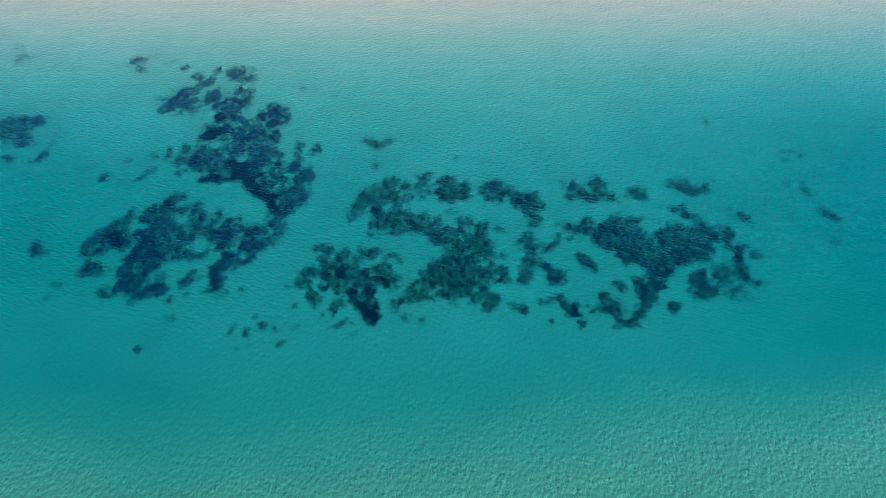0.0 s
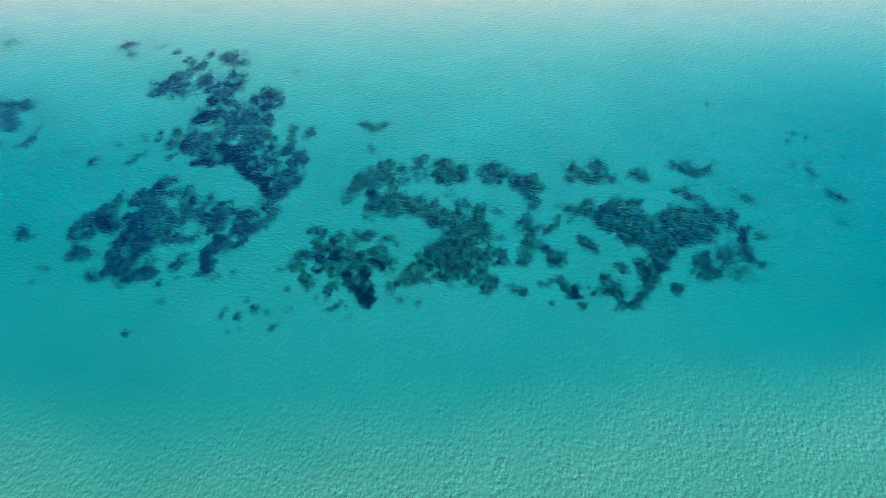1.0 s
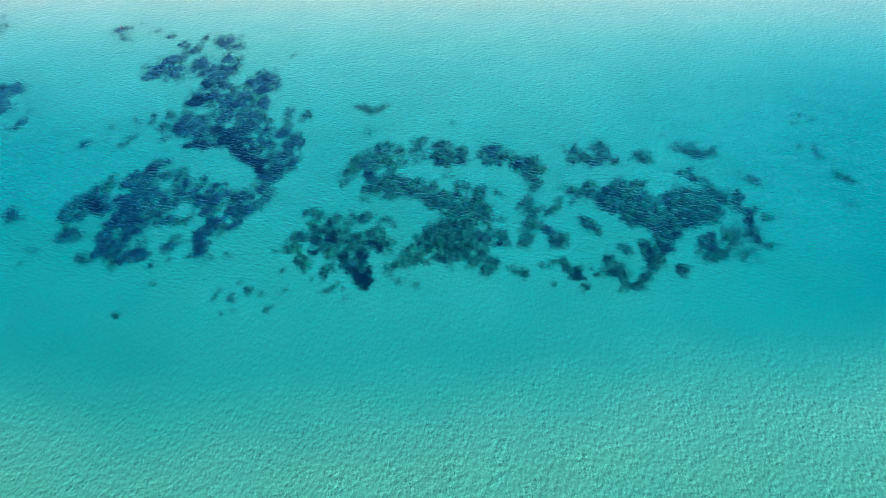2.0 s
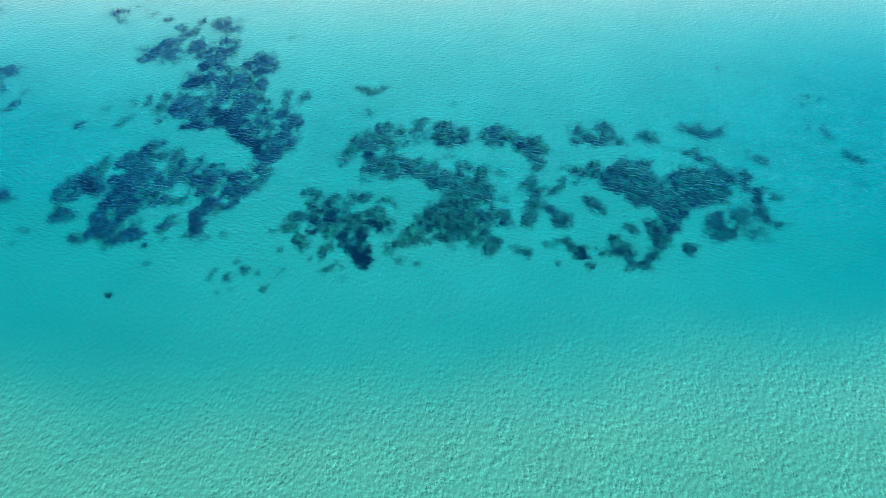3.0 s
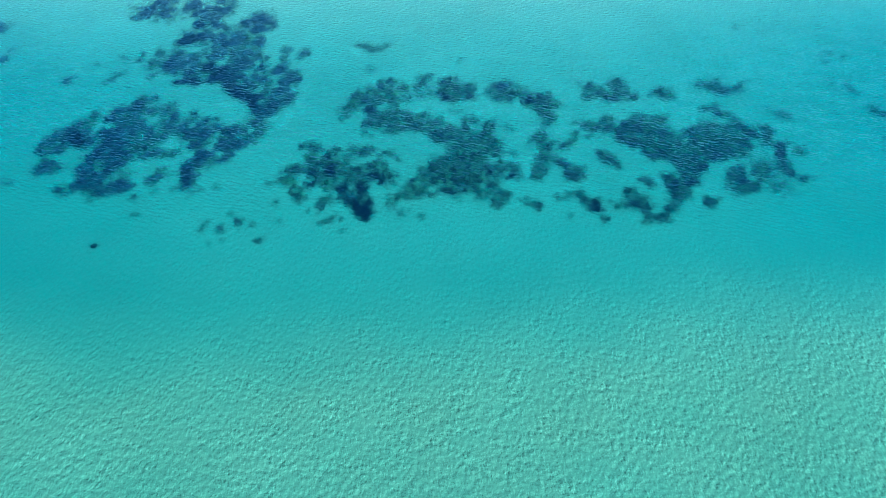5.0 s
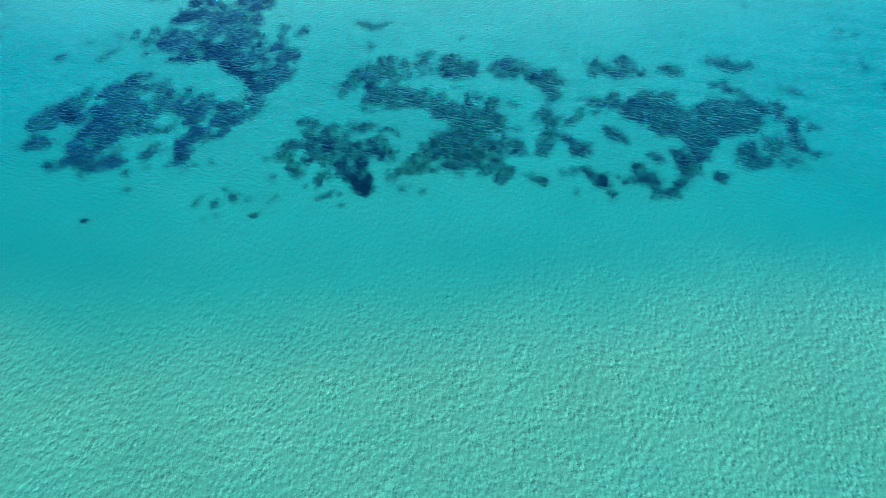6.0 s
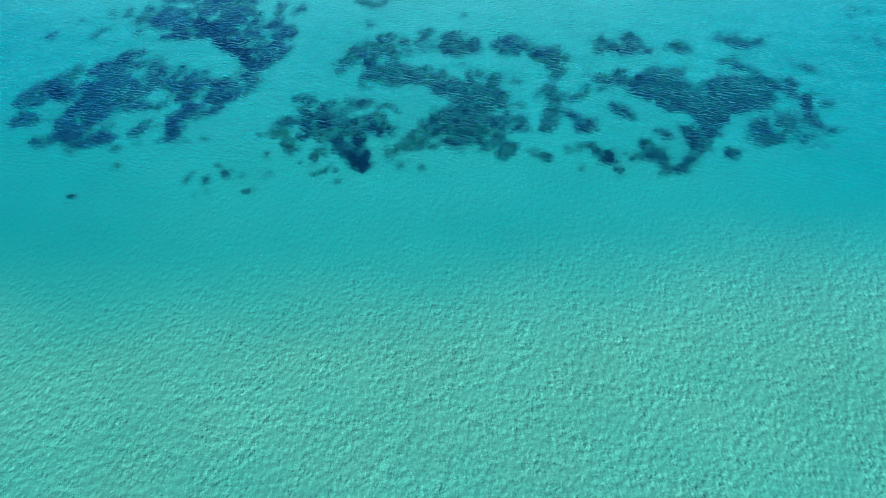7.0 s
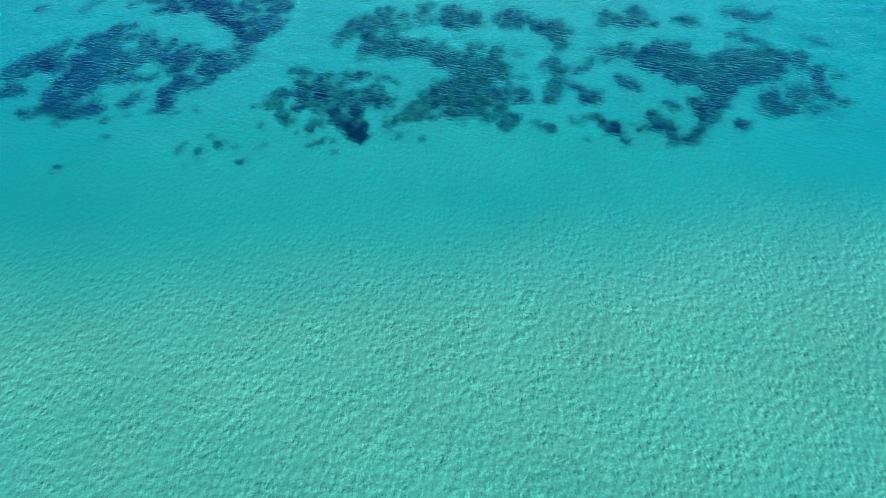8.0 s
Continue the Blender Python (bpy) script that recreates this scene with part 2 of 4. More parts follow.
# ---------------------------------------------------------------- sea floor and water
ground, _, _ = sheet("ground", steps(-72, 72, 0.8, 3500), steps(6, 112, 0.8, 3500), lambda x, y: -depth_at(x, y), SAND)
tagged(ground, "pale rippled sand of the sea floor, rising to the shore", "sea floor", kind="structure")

WAVES = [(random.uniform(0.9, 3.6), random.gauss(-100, 28), random.uniform(0, 6.28)) for _ in range(26)]


def swell(x, y):
    total = np.zeros_like(x)
    calm = 1 - ease((np.abs(x) - 72) / 60) * 1.0
    for length, turn, phase in WAVES:
        k, th = 2 * math.pi / length, radians(turn)
        total += 0.0012 * length * np.sin(k * (x * math.cos(th) + y * math.sin(th)) + phase)
    return total * calm * (1 - ease((np.abs(y - 60) - 60) / 60))


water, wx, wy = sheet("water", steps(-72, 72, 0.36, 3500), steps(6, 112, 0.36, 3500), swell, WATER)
tagged(water, "clear turquoise shallow sea with small wind ripples", "sea water", kind="structure")
water.visible_shadow = False  # lets the daylight down to the sand
att = water.data.attributes.new("depth", "FLOAT", "POINT")
att.data.foreach_set("value", np.maximum(depth_at(wx, wy), 0.0).astype(np.float32).ravel())


# ---------------------------------------------------------------- seagrass
def clump_mesh(seed, size, height, mat, plumes=6, mound=0.66, width=0.085):
    """One tuft: a low uneven root mound with standing plumes, each of three crossed, bent, tapering leaves."""
    r = random.Random(seed)
    bm = bmesh.new()
    rings, around = 3, 7
    prev = None
    apex = bm.verts.new((0, 0, height * mound))
    for i in range(1, rings + 1):
        f = i / rings
        ring = []
        for k in range(around):
            t = 2 * math.pi * k / around
            rad = size * 0.72 * f * r.uniform(0.8, 1.2)
            z = height * mound * (1 - f ** 2) * r.uniform(0.7, 1.25) - (0.08 if i == rings else 0)
            ring.append(bm.verts.new((rad * math.cos(t), rad * math.sin(t), z)))
        for k in range(around):
            if prev is None:
                bm.faces.new((apex, ring[k], ring[(k + 1) % around]))
            else:
                bm.faces.new((prev[k], ring[k], ring[(k + 1) % around], prev[(k + 1) % around]))
        prev = ring
    for _ in range(plumes):
        t, d = r.uniform(0, 2 * math.pi), size * 0.8 * math.sqrt(r.random())
        x, y = d * math.cos(t), d * math.sin(t)
        h = height * r.uniform(0.6, 1.15) * (1.1 - 0.5 * d / size)
        sway_x, sway_y = h * (0.22 + r.gauss(0, 0.12)), h * (0.3 + r.gauss(0, 0.12))
        first = r.uniform(0, math.pi)
        for blade in range(3):
            way = first + blade * math.pi / 3 + r.gauss(0, 0.2)
            half = width * r.uniform(0.75, 1.25)
            dx, dy = half * math.cos(way), half * math.sin(way)
            rows = []
            for up, wide in ((0.0, 0.55), (0.4, 1.0), (0.75, 0.85), (1.0, 0.18)):
                cx, cy = x + sway_x * up * up, y + sway_y * up * up
                rows.append((bm.verts.new((cx - dx * wide, cy - dy * wide, h * up)), bm.verts.new((cx + dx * wide, cy + dy * wide, h * up * r.uniform(0.92, 1.0)))))
            for (a0, b0), (a1, b1) in zip(rows, rows[1:]):
                bm.faces.new((a0, b0, b1, a1))
    me = bpy.data.meshes.new("tuft")
    bm.to_mesh(me)
    bm.free()
    me.materials.append(mat)
    return me


def tufts(first, count, low, high, mat, plumes=6, mound=0.66, width=0.085):
    return [clump_mesh(first + k, random.uniform(0.28, 0.42), random.uniform(low, high), mat, plumes, mound, width) for k in range(count)]


GROWTHS = [tufts(0, 7, 0.3, 0.5, OLIVE), tufts(20, 7, 0.3, 0.5, GREEN), tufts(40, 7, 0.3, 0.5, DULL)]
DEEP_TUFTS = tufts(100, 7, 0.3, 0.5, DEEP)
DUSK_TUFTS = tufts(120, 7, 0.3, 0.5, DUSK)
SHADE_TUFTS = tufts(60, 6, 0.26, 0.42, SHADE_BLACK)
THIN_TUFTS = tufts(80, 7, 0.15, 0.28, FRINGE, 7, 0.04, 0.06)
TAKEN = set()
ROW_X, ROW_Y = math.cos(radians(34)), math.sin(radians(34))  # the way the planting cells run


def fringe(bed, lobes, seed):
    """The loose low leaves between and round the tufts of a bed, thinning out over the sand."""
    rng = np.random.RandomState(seed)
    cx, cy, base = bed.location
    spots = []
    for x0, y0, ra, rb, turn, kind in lobes:
        ra, rb = ra + min(0.14, 0.12 * ra), rb + min(0.14, 0.15 * rb)
        n = int(math.pi * ra * rb * 2.2 * (100 if kind == 1 else 170)) + 10
        q, t = np.sqrt(rng.uniform(0, 1, n)) * 1.58, rng.uniform(0, 2 * math.pi, n)
        u, v = ra * q * np.cos(t), rb * q * np.sin(t)
        c, s = math.cos(radians(turn)), math.sin(radians(turn))
        x, y = x0 + c * u - s * v, y0 + s * u + c * v
        patchy = wobble(x, y, 0.9, 21) + 0.7 * wobble(x, y, 2.2, 23)
        keep = rng.uniform(0, 1, n) < ease((1.48 - q + 0.28 * patchy) / 0.8) * np.clip(0.7 + 0.3 * patchy + 0.5 * wobble(0.93 * x - 0.37 * y, 0.4 * (0.37 * x + 0.93 * y), 0.9, 27), 0.1, 1)
        spots.append(np.stack([x[keep], y[keep]], 1))
    p = np.concatenate(spots)
    n = len(p)
    way, half, wide = rng.normal(0.6, 0.9, n), rng.uniform(0.04, 0.095, n), rng.uniform(0.016, 0.032, n)
    low, high = rng.uniform(0.01, 0.05, n), rng.uniform(0.03, 0.13, n)
    ground_z = -depth_at(p[:, 0], p[:, 1]) - base
    dx, dy = np.cos(way), np.sin(way)
    corners = []
    for e, g, h in ((-1, -1, low), (-1, 1, low), (1, 0.5, high), (1, -0.5, high)):
        corners.append(np.stack([p[:, 0] - cx + e * half * dx - g * wide * dy, p[:, 1] - cy + e * half * dy + g * wide * dx, ground_z + h], 1))
    me = bpy.data.meshes.new("fringe")
    me.from_pydata(np.stack(corners, 1).reshape(-1, 3).tolist(), [], np.arange(4 * n).reshape(-1, 4).tolist())
    me.materials.append(FRINGE)
    ob = new("fringe", me)
    ob.parent = bed
    tagged(ob, "loose fringe of thin low leaves", kind="stuff")


def seagrass_bed(*lobes):
    """A bed of seagrass, growing thinner towards the shore. Lobes: x, y, half length, half width, turn, and 0 for full,
    1 for thin, 2 for near-black tufts painted as shade pockets, 3 for deep dark green growth.
    """
    r = random.Random(len(TAKEN) + 7)
    cx, cy = sum(l[0] for l in lobes) / len(lobes), sum(l[1] for l in lobes) / len(lobes)
    base = -float(depth_at(cx, cy))
    bed = new("seagrass_bed")
    bed.location = (cx, cy, base)
    full = sum(l[2] * l[3] for l in lobes)
    share = [sum(l[2] * l[3] for l in lobes if l[5] == k) / full for k in range(4)]
    size = "tiny" if full < 0.35 else "small" if full < 1.5 else "middling" if full < 6 else "wide"
    if share[2] > 0.4:
        tone = "shade-blackened"
    elif share[1] > 0.6:
        tone = "sparse thin-leaved olive"
    elif share[3] > 0.4:
        tone = "dense dark green"
    else:
        tone = "dull bluish brown" if cx < -14 else "feathery olive green"
    form = "tuft" if len(lobes) == 1 else "patch" if len(lobes) < 6 else "bed"
    ground_words = "in pale shallows" if cy > 70 else "rooted in pale sand"
    label = size + " " + tone + " seagrass " + form + " " + ground_words
    tagged(bed, label, "seagrass", group="seagrass beds")
    step = 0.34
    fringe(bed, lobes, len(TAKEN) + 3)

    def plant(x, y, meshes, wide, tall):
        tuft = new("leaf_tuft", r.choice(meshes))
        tuft.parent = bed
        tuft.location = (x - cx, y - cy, -float(depth_at(x, y)) - base)
        tuft.rotation_euler = (r.gauss(0, 0.08), r.gauss(0, 0.08), r.uniform(0, 6.28))
        tuft.scale = (wide * small, wide * small, wide * small * tall)

    small, planted = 1.0, 0
    for x0, y0, ra, rb, turn, kind in sorted(lobes, key=lambda l: (l[5] != 2, l[5] != 3)):
        c, s = math.cos(radians(turn)), math.sin(radians(turn))
        reach = ra + step
        small = min(1.0, max(0.55, math.sqrt(ra * rb) / 0.55))
        bluish = cx < -14
        dusky = 0.35 if bluish and cy < 62 else 0.0
        growth = r.choices(GROWTHS, (0.14, 0.04, 0.82) if bluish else (0.5, 0.42, 0.08))[0]
        p0, q0 = x0 * ROW_X + y0 * ROW_Y, y0 * ROW_X - x0 * ROW_Y
        for i in range(math.floor((p0 - reach) / step), math.floor((p0 + reach) / step) + 1):
            for j in range(math.floor((q0 - reach) / step), math.floor((q0 + reach) / step) + 1):
                if (i, j) in TAKEN:
                    continue
                p, q = (i + r.uniform(0, 1)) * step, (j + r.uniform(0, 1)) * step
                x, y = p * ROW_X - q * ROW_Y, p * ROW_Y + q * ROW_X
                u, v = (c * (x - x0) + s * (y - y0)) / ra, (c * (y - y0) - s * (x - x0)) / rb
                d = u * u + v * v
                across, along = x * 0.93 - y * 0.37, x * 0.37 + y * 0.93
                rim = noise.noise((across * 1.5, along * 0.6, 0))
                if d > (0.92 + 0.8 * rim if kind == 2 else 0.9 + 0.95 * rim):
                    continue
                if kind == 1 and (ra < 0.7 or r.random() < 0.6):
                    continue
                if kind != 2 and r.random() < 0.3 * min(1.0, max(0.0, (y - 51) / 8)) + 0.25 * min(1.0, max(0.0, (y - 68) / 8)):
                    continue
                TAKEN.add((i, j))
                planted += 1
                crown = max(0.0, 1 - d)
                if kind == 1 or (kind == 0 and (d > 0.5 and r.random() < 0.8 or ra * rb < 0.8 and r.random() < 0.55)):
                    plant(x, y, THIN_TUFTS, r.uniform(0.65, 1.0), r.uniform(0.8, 1.1))
                # tufts whose black colour stands for shade
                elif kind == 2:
                    plant(x, y, SHADE_TUFTS, r.uniform(0.8, 1.2), r.uniform(0.7, 1.0) + 0.5 * crown)
                else:
                    deep = r.random() < (0.75 if kind == 3 else dusky)
                    plant(x, y, (DUSK_TUFTS if bluish else DEEP_TUFTS) if deep else growth, r.uniform(0.65, 1.35), r.uniform(0.5, 0.8) + min(1.0, 0.6 * rb + 0.3) * 1.8 * crown)
    for _ in range(2 if planted == 0 else 0):
        x0, y0, ra, rb = lobes[0][:4]
        small = 0.6
        plant(x0 + r.uniform(-0.4, 0.4) * ra, y0 + r.uniform(-0.4, 0.4) * rb, THIN_TUFTS, 1.0, 1.0)


seagrass_bed((-46.7, 70.4, 1.16, 0.90, 129, 0), (-48.4, 70.2, 1.37, 0.88, 146, 0), (-47.7, 68.1, 1.98, 0.78, 118, 0), (-46.7, 66.5, 1.08, 0.82, 157, 0), (-49.5, 68.7, 3.01, 1.22, 119, 0))
seagrass_bed((-43.6, 63.6, 0.93, 0.46, 77, 0), (-44.3, 62.8, 0.44, 0.33, 6, 0), (-47.2, 63.3, 0.77, 0.48, 139, 0), (-43.4, 65.9, 0.73, 0.27, 80, 1))
seagrass_bed((-54.6, 84.5, 1.37, 0.87, 108, 1), (-56.2, 87.4, 0.85, 0.55, 150, 1))
seagrass_bed((-39.3, 83.9, 1.10, 0.91, 92, 0), (-38.4, 84.5, 0.63, 0.30, 87, 1), (-38.5, 81.9, 0.70, 0.56, 167, 0), (-37.4, 81.4, 0.66, 0.18, 136, 1))
seagrass_bed((-37.5, 85.9, 0.40, 0.22, 85, 1), (-35.5, 83.8, 0.68, 0.50, 134, 1), (-34.6, 84.0, 0.53, 0.36, 83, 1))
seagrass_bed((-32.8, 82.4, 0.77, 0.46, 102, 0))
seagrass_bed((-32.3, 74.3, 1.85, 1.49, 117, 0), (-31.2, 75.9, 2.09, 1.25, 74, 0), (-29.8, 73.6, 1.61, 1.19, 91, 0), (-32.4, 72.8, 1.01, 0.75, 179, 0), (-29.7, 77.8, 1.39, 0.63, 84, 0), (-30.9, 80.3, 0.98, 0.40, 107, 0), (-30.1, 79.7, 1.12, 0.38, 94, 0), (-29.6, 78.6, 0.57, 0.33, 112, 3))
seagrass_bed((-28.5, 81.4, 1.22, 0.43, 85, 0), (-28.7, 79.7, 0.87, 0.35, 86, 0), (-28.9, 78.5, 0.84, 0.49, 84, 0))
seagrass_bed((-25.6, 80.8, 1.72, 1.08, 105, 0), (-24.4, 79.6, 0.94, 0.69, 6, 0), (-26.5, 81.0, 1.16, 0.60, 103, 0), (-23.8, 81.2, 1.31, 0.41, 105, 1), (-23.6, 79.3, 0.57, 0.45, 123, 1), (-25.5, 82.2, 0.62, 0.51, 139, 1))
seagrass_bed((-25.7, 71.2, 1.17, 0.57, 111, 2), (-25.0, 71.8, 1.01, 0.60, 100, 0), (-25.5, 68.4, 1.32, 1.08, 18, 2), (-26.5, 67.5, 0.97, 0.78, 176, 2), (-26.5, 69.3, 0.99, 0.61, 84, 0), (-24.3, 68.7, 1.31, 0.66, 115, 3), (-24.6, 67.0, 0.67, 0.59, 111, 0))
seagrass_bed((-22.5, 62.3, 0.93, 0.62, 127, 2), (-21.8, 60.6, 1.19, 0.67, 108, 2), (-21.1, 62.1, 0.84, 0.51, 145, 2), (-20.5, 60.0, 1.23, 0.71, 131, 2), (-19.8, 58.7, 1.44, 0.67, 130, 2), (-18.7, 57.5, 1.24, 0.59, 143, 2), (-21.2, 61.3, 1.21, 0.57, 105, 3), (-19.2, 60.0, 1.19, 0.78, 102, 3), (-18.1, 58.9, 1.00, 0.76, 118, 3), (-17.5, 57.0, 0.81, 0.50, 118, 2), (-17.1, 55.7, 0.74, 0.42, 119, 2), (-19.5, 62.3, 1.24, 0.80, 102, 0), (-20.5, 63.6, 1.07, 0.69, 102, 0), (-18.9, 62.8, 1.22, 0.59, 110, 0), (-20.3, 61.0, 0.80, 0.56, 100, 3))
seagrass_bed((-27.2, 75.9, 1.52, 1.00, 97, 0), (-28.1, 75.3, 1.36, 0.60, 95, 0), (-25.2, 74.3, 1.41, 1.28, 31, 0), (-24.6, 76.2, 1.50, 0.79, 93, 0), (-23.4, 76.5, 1.17, 0.59, 105, 0), (-23.4, 74.3, 1.24, 0.72, 95, 0), (-26.7, 73.6, 1.02, 0.88, 101, 0), (-24.6, 72.7, 1.14, 0.91, 144, 0))
seagrass_bed((-19.3, 72.1, 1.78, 1.36, 90, 0), (-18.3, 71.5, 1.47, 0.69, 102, 0), (-20.0, 70.9, 1.41, 0.83, 95, 0), (-20.9, 71.5, 0.99, 0.50, 104, 3), (-19.2, 70.1, 0.88, 0.69, 25, 3), (-19.9, 73.4, 0.76, 0.64, 95, 0), (-20.9, 68.6, 1.13, 0.61, 105, 0))
seagrass_bed((-24.0, 71.0, 1.40, 0.75, 132, 0), (-22.4, 70.1, 1.43, 0.58, 135, 0), (-21.6, 70.9, 0.99, 0.46, 124, 0), (-22.9, 68.1, 1.24, 0.78, 92, 0), (-21.2, 68.1, 1.37, 0.84, 102, 0), (-19.8, 68.1, 1.14, 0.85, 101, 0), (-18.7, 67.3, 1.37, 0.61, 103, 0), (-21.8, 67.0, 0.90, 0.84, 103, 3), (-20.1, 66.4, 0.90, 0.82, 127, 0), (-23.0, 66.2, 0.91, 0.69, 91, 0), (-23.6, 65.4, 0.98, 0.64, 89, 0), (-22.1, 65.1, 1.15, 0.66, 99, 3), (-20.8, 65.1, 0.97, 0.59, 108, 0), (-19.5, 64.6, 1.28, 0.82, 101, 0), (-18.4, 65.0, 0.75, 0.53, 104, 0), (-22.7, 64.0, 0.77, 0.56, 95, 0))
seagrass_bed((-27.9, 64.9, 1.09, 0.53, 114, 0), (-28.1, 63.1, 0.96, 0.80, 62, 0), (-28.6, 62.6, 0.63, 0.45, 107, 0), (-26.7, 62.8, 1.11, 0.74, 96, 3), (-26.1, 64.4, 1.35, 0.80, 107, 0), (-24.8, 64.0, 1.32, 0.81, 109, 0), (-25.3, 62.3, 1.10, 0.95, 150, 0), (-23.9, 62.3, 1.05, 0.67, 114, 0), (-26.0, 61.6, 0.74, 0.55, 159, 3), (-24.7, 61.3, 0.96, 0.48, 173, 3), (-23.8, 59.9, 1.35, 0.62, 165, 2), (-24.9, 59.7, 0.70, 0.37, 173, 2), (-22.8, 59.6, 0.73, 0.35, 166, 2), (-23.0, 61.0, 0.82, 0.58, 46, 0), (-27.0, 65.8, 0.60, 0.48, 76, 1))
seagrass_bed((-27.6, 61.2, 0.71, 0.38, 49, 0), (-28.1, 60.8, 0.45, 0.30, 43, 0))
seagrass_bed((-31.4, 64.1, 0.64, 0.34, 113, 0))
seagrass_bed((-30.0, 65.1, 0.45, 0.33, 99, 0), (-29.9, 63.9, 0.46, 0.42, 3, 0))
seagrass_bed((-33.9, 63.0, 0.35, 0.30, 67, 1))
seagrass_bed((-31.5, 60.7, 0.71, 0.47, 60, 0), (-31.8, 59.9, 0.44, 0.39, 175, 0), (-30.8, 61.2, 0.58, 0.36, 70, 1))
seagrass_bed((-35.5, 60.0, 0.63, 0.43, 78, 0), (-35.3, 60.7, 0.43, 0.27, 70, 1))
seagrass_bed((-17.9, 64.0, 0.64, 0.59, 98, 0), (-17.5, 62.3, 0.94, 0.55, 110, 0), (-17.6, 60.6, 1.19, 0.68, 105, 0), (-16.8, 59.9, 1.25, 0.63, 118, 0), (-16.1, 58.4, 1.14, 0.67, 103, 0), (-15.7, 61.8, 0.99, 0.63, 118, 3), (-15.3, 62.8, 0.81, 0.47, 102, 0), (-14.4, 61.0, 0.96, 0.64, 89, 0), (-14.8, 59.7, 1.22, 0.75, 95, 0), (-14.1, 60.3, 0.96, 0.57, 103, 0), (-15.1, 57.8, 1.22, 0.73, 96, 0), (-14.1, 57.0, 1.05, 0.62, 79, 0), (-15.7, 56.3, 1.10, 0.65, 104, 0), (-16.5, 57.0, 0.95, 0.52, 124, 0))
seagrass_bed((-16.6, 54.8, 0.89, 0.53, 105, 3), (-15.5, 54.8, 0.94, 0.60, 93, 3), (-14.8, 55.7, 0.86, 0.53, 80, 3), (-14.0, 56.0, 0.65, 0.44, 69, 0), (-15.9, 53.5, 0.79, 0.47, 117, 0), (-16.3, 52.7, 0.91, 0.53, 121, 0), (-15.7, 51.4, 0.73, 0.46, 106, 0), (-15.4, 52.5, 0.65, 0.38, 112, 0), (-16.8, 53.5, 0.72, 0.45, 127, 0), (-16.4, 50.6, 0.58, 0.40, 101, 0))
seagrass_bed((-15.7, 65.7, 0.90, 0.51, 108, 0), (-15.7, 64.2, 0.67, 0.39, 95, 0))
seagrass_bed((-13.8, 65.1, 0.88, 0.52, 95, 0), (-14.3, 64.1, 0.32, 0.29, 75, 0))
seagrass_bed((-27.1, 56.7, 0.76, 0.64, 53, 0), (-26.5, 57.0, 0.77, 0.52, 120, 0), (-27.6, 55.9, 0.69, 0.40, 109, 2), (-28.0, 54.9, 0.50, 0.44, 79, 2), (-27.1, 57.3, 0.58, 0.35, 169, 1))
seagrass_bed((-30.9, 54.1, 0.76, 0.47, 94, 0), (-31.0, 53.0, 0.99, 0.51, 93, 0), (-31.7, 52.7, 0.82, 0.51, 97, 0), (-32.1, 51.6, 0.86, 0.54, 105, 3), (-30.9, 51.8, 0.82, 0.48, 113, 0), (-31.6, 51.0, 1.00, 0.66, 110, 2), (-30.8, 50.0, 0.72, 0.56, 130, 2), (-31.8, 50.0, 0.65, 0.40, 108, 3), (-33.0, 51.0, 0.85, 0.53, 106, 0), (-33.4, 50.0, 0.83, 0.53, 108, 0), (-33.7, 49.2, 0.78, 0.46, 118, 0), (-32.1, 49.3, 0.68, 0.50, 4, 0), (-32.4, 48.6, 0.77, 0.33, 12, 3), (-33.2, 48.4, 0.37, 0.30, 153, 3), (-30.0, 49.4, 0.73, 0.40, 113, 0), (-29.9, 50.3, 0.83, 0.42, 127, 0))
seagrass_bed((-28.9, 54.9, 0.90, 0.78, 81, 0), (-29.2, 53.6, 1.00, 0.54, 124, 0), (-28.1, 53.2, 1.09, 0.70, 111, 0), (-27.6, 54.0, 0.97, 0.68, 129, 0), (-26.7, 54.9, 0.78, 0.70, 143, 0), (-25.9, 54.9, 0.67, 0.61, 138, 0), (-24.5, 54.9, 0.92, 0.66, 88, 0), (-23.6, 53.6, 0.96, 0.59, 104, 0), (-24.3, 52.7, 0.94, 0.58, 105, 0), (-23.7, 51.9, 0.96, 0.63, 94, 0), (-24.8, 50.9, 1.04, 0.67, 106, 0), (-24.1, 50.5, 0.67, 0.49, 111, 0), (-25.8, 51.5, 1.05, 0.69, 110, 0), (-26.7, 52.8, 0.95, 0.67, 130, 0), (-26.8, 51.5, 1.07, 0.59, 116, 0), (-25.0, 49.5, 0.76, 0.67, 135, 0))
seagrass_bed((-23.9, 48.4, 1.08, 0.55, 8, 0), (-22.4, 48.5, 0.59, 0.40, 35, 0), (-24.8, 48.1, 0.71, 0.53, 171, 0), (-25.8, 49.7, 0.75, 0.48, 112, 0), (-22.0, 49.1, 0.39, 0.29, 72, 1), (-23.2, 47.8, 0.70, 0.31, 3, 1))
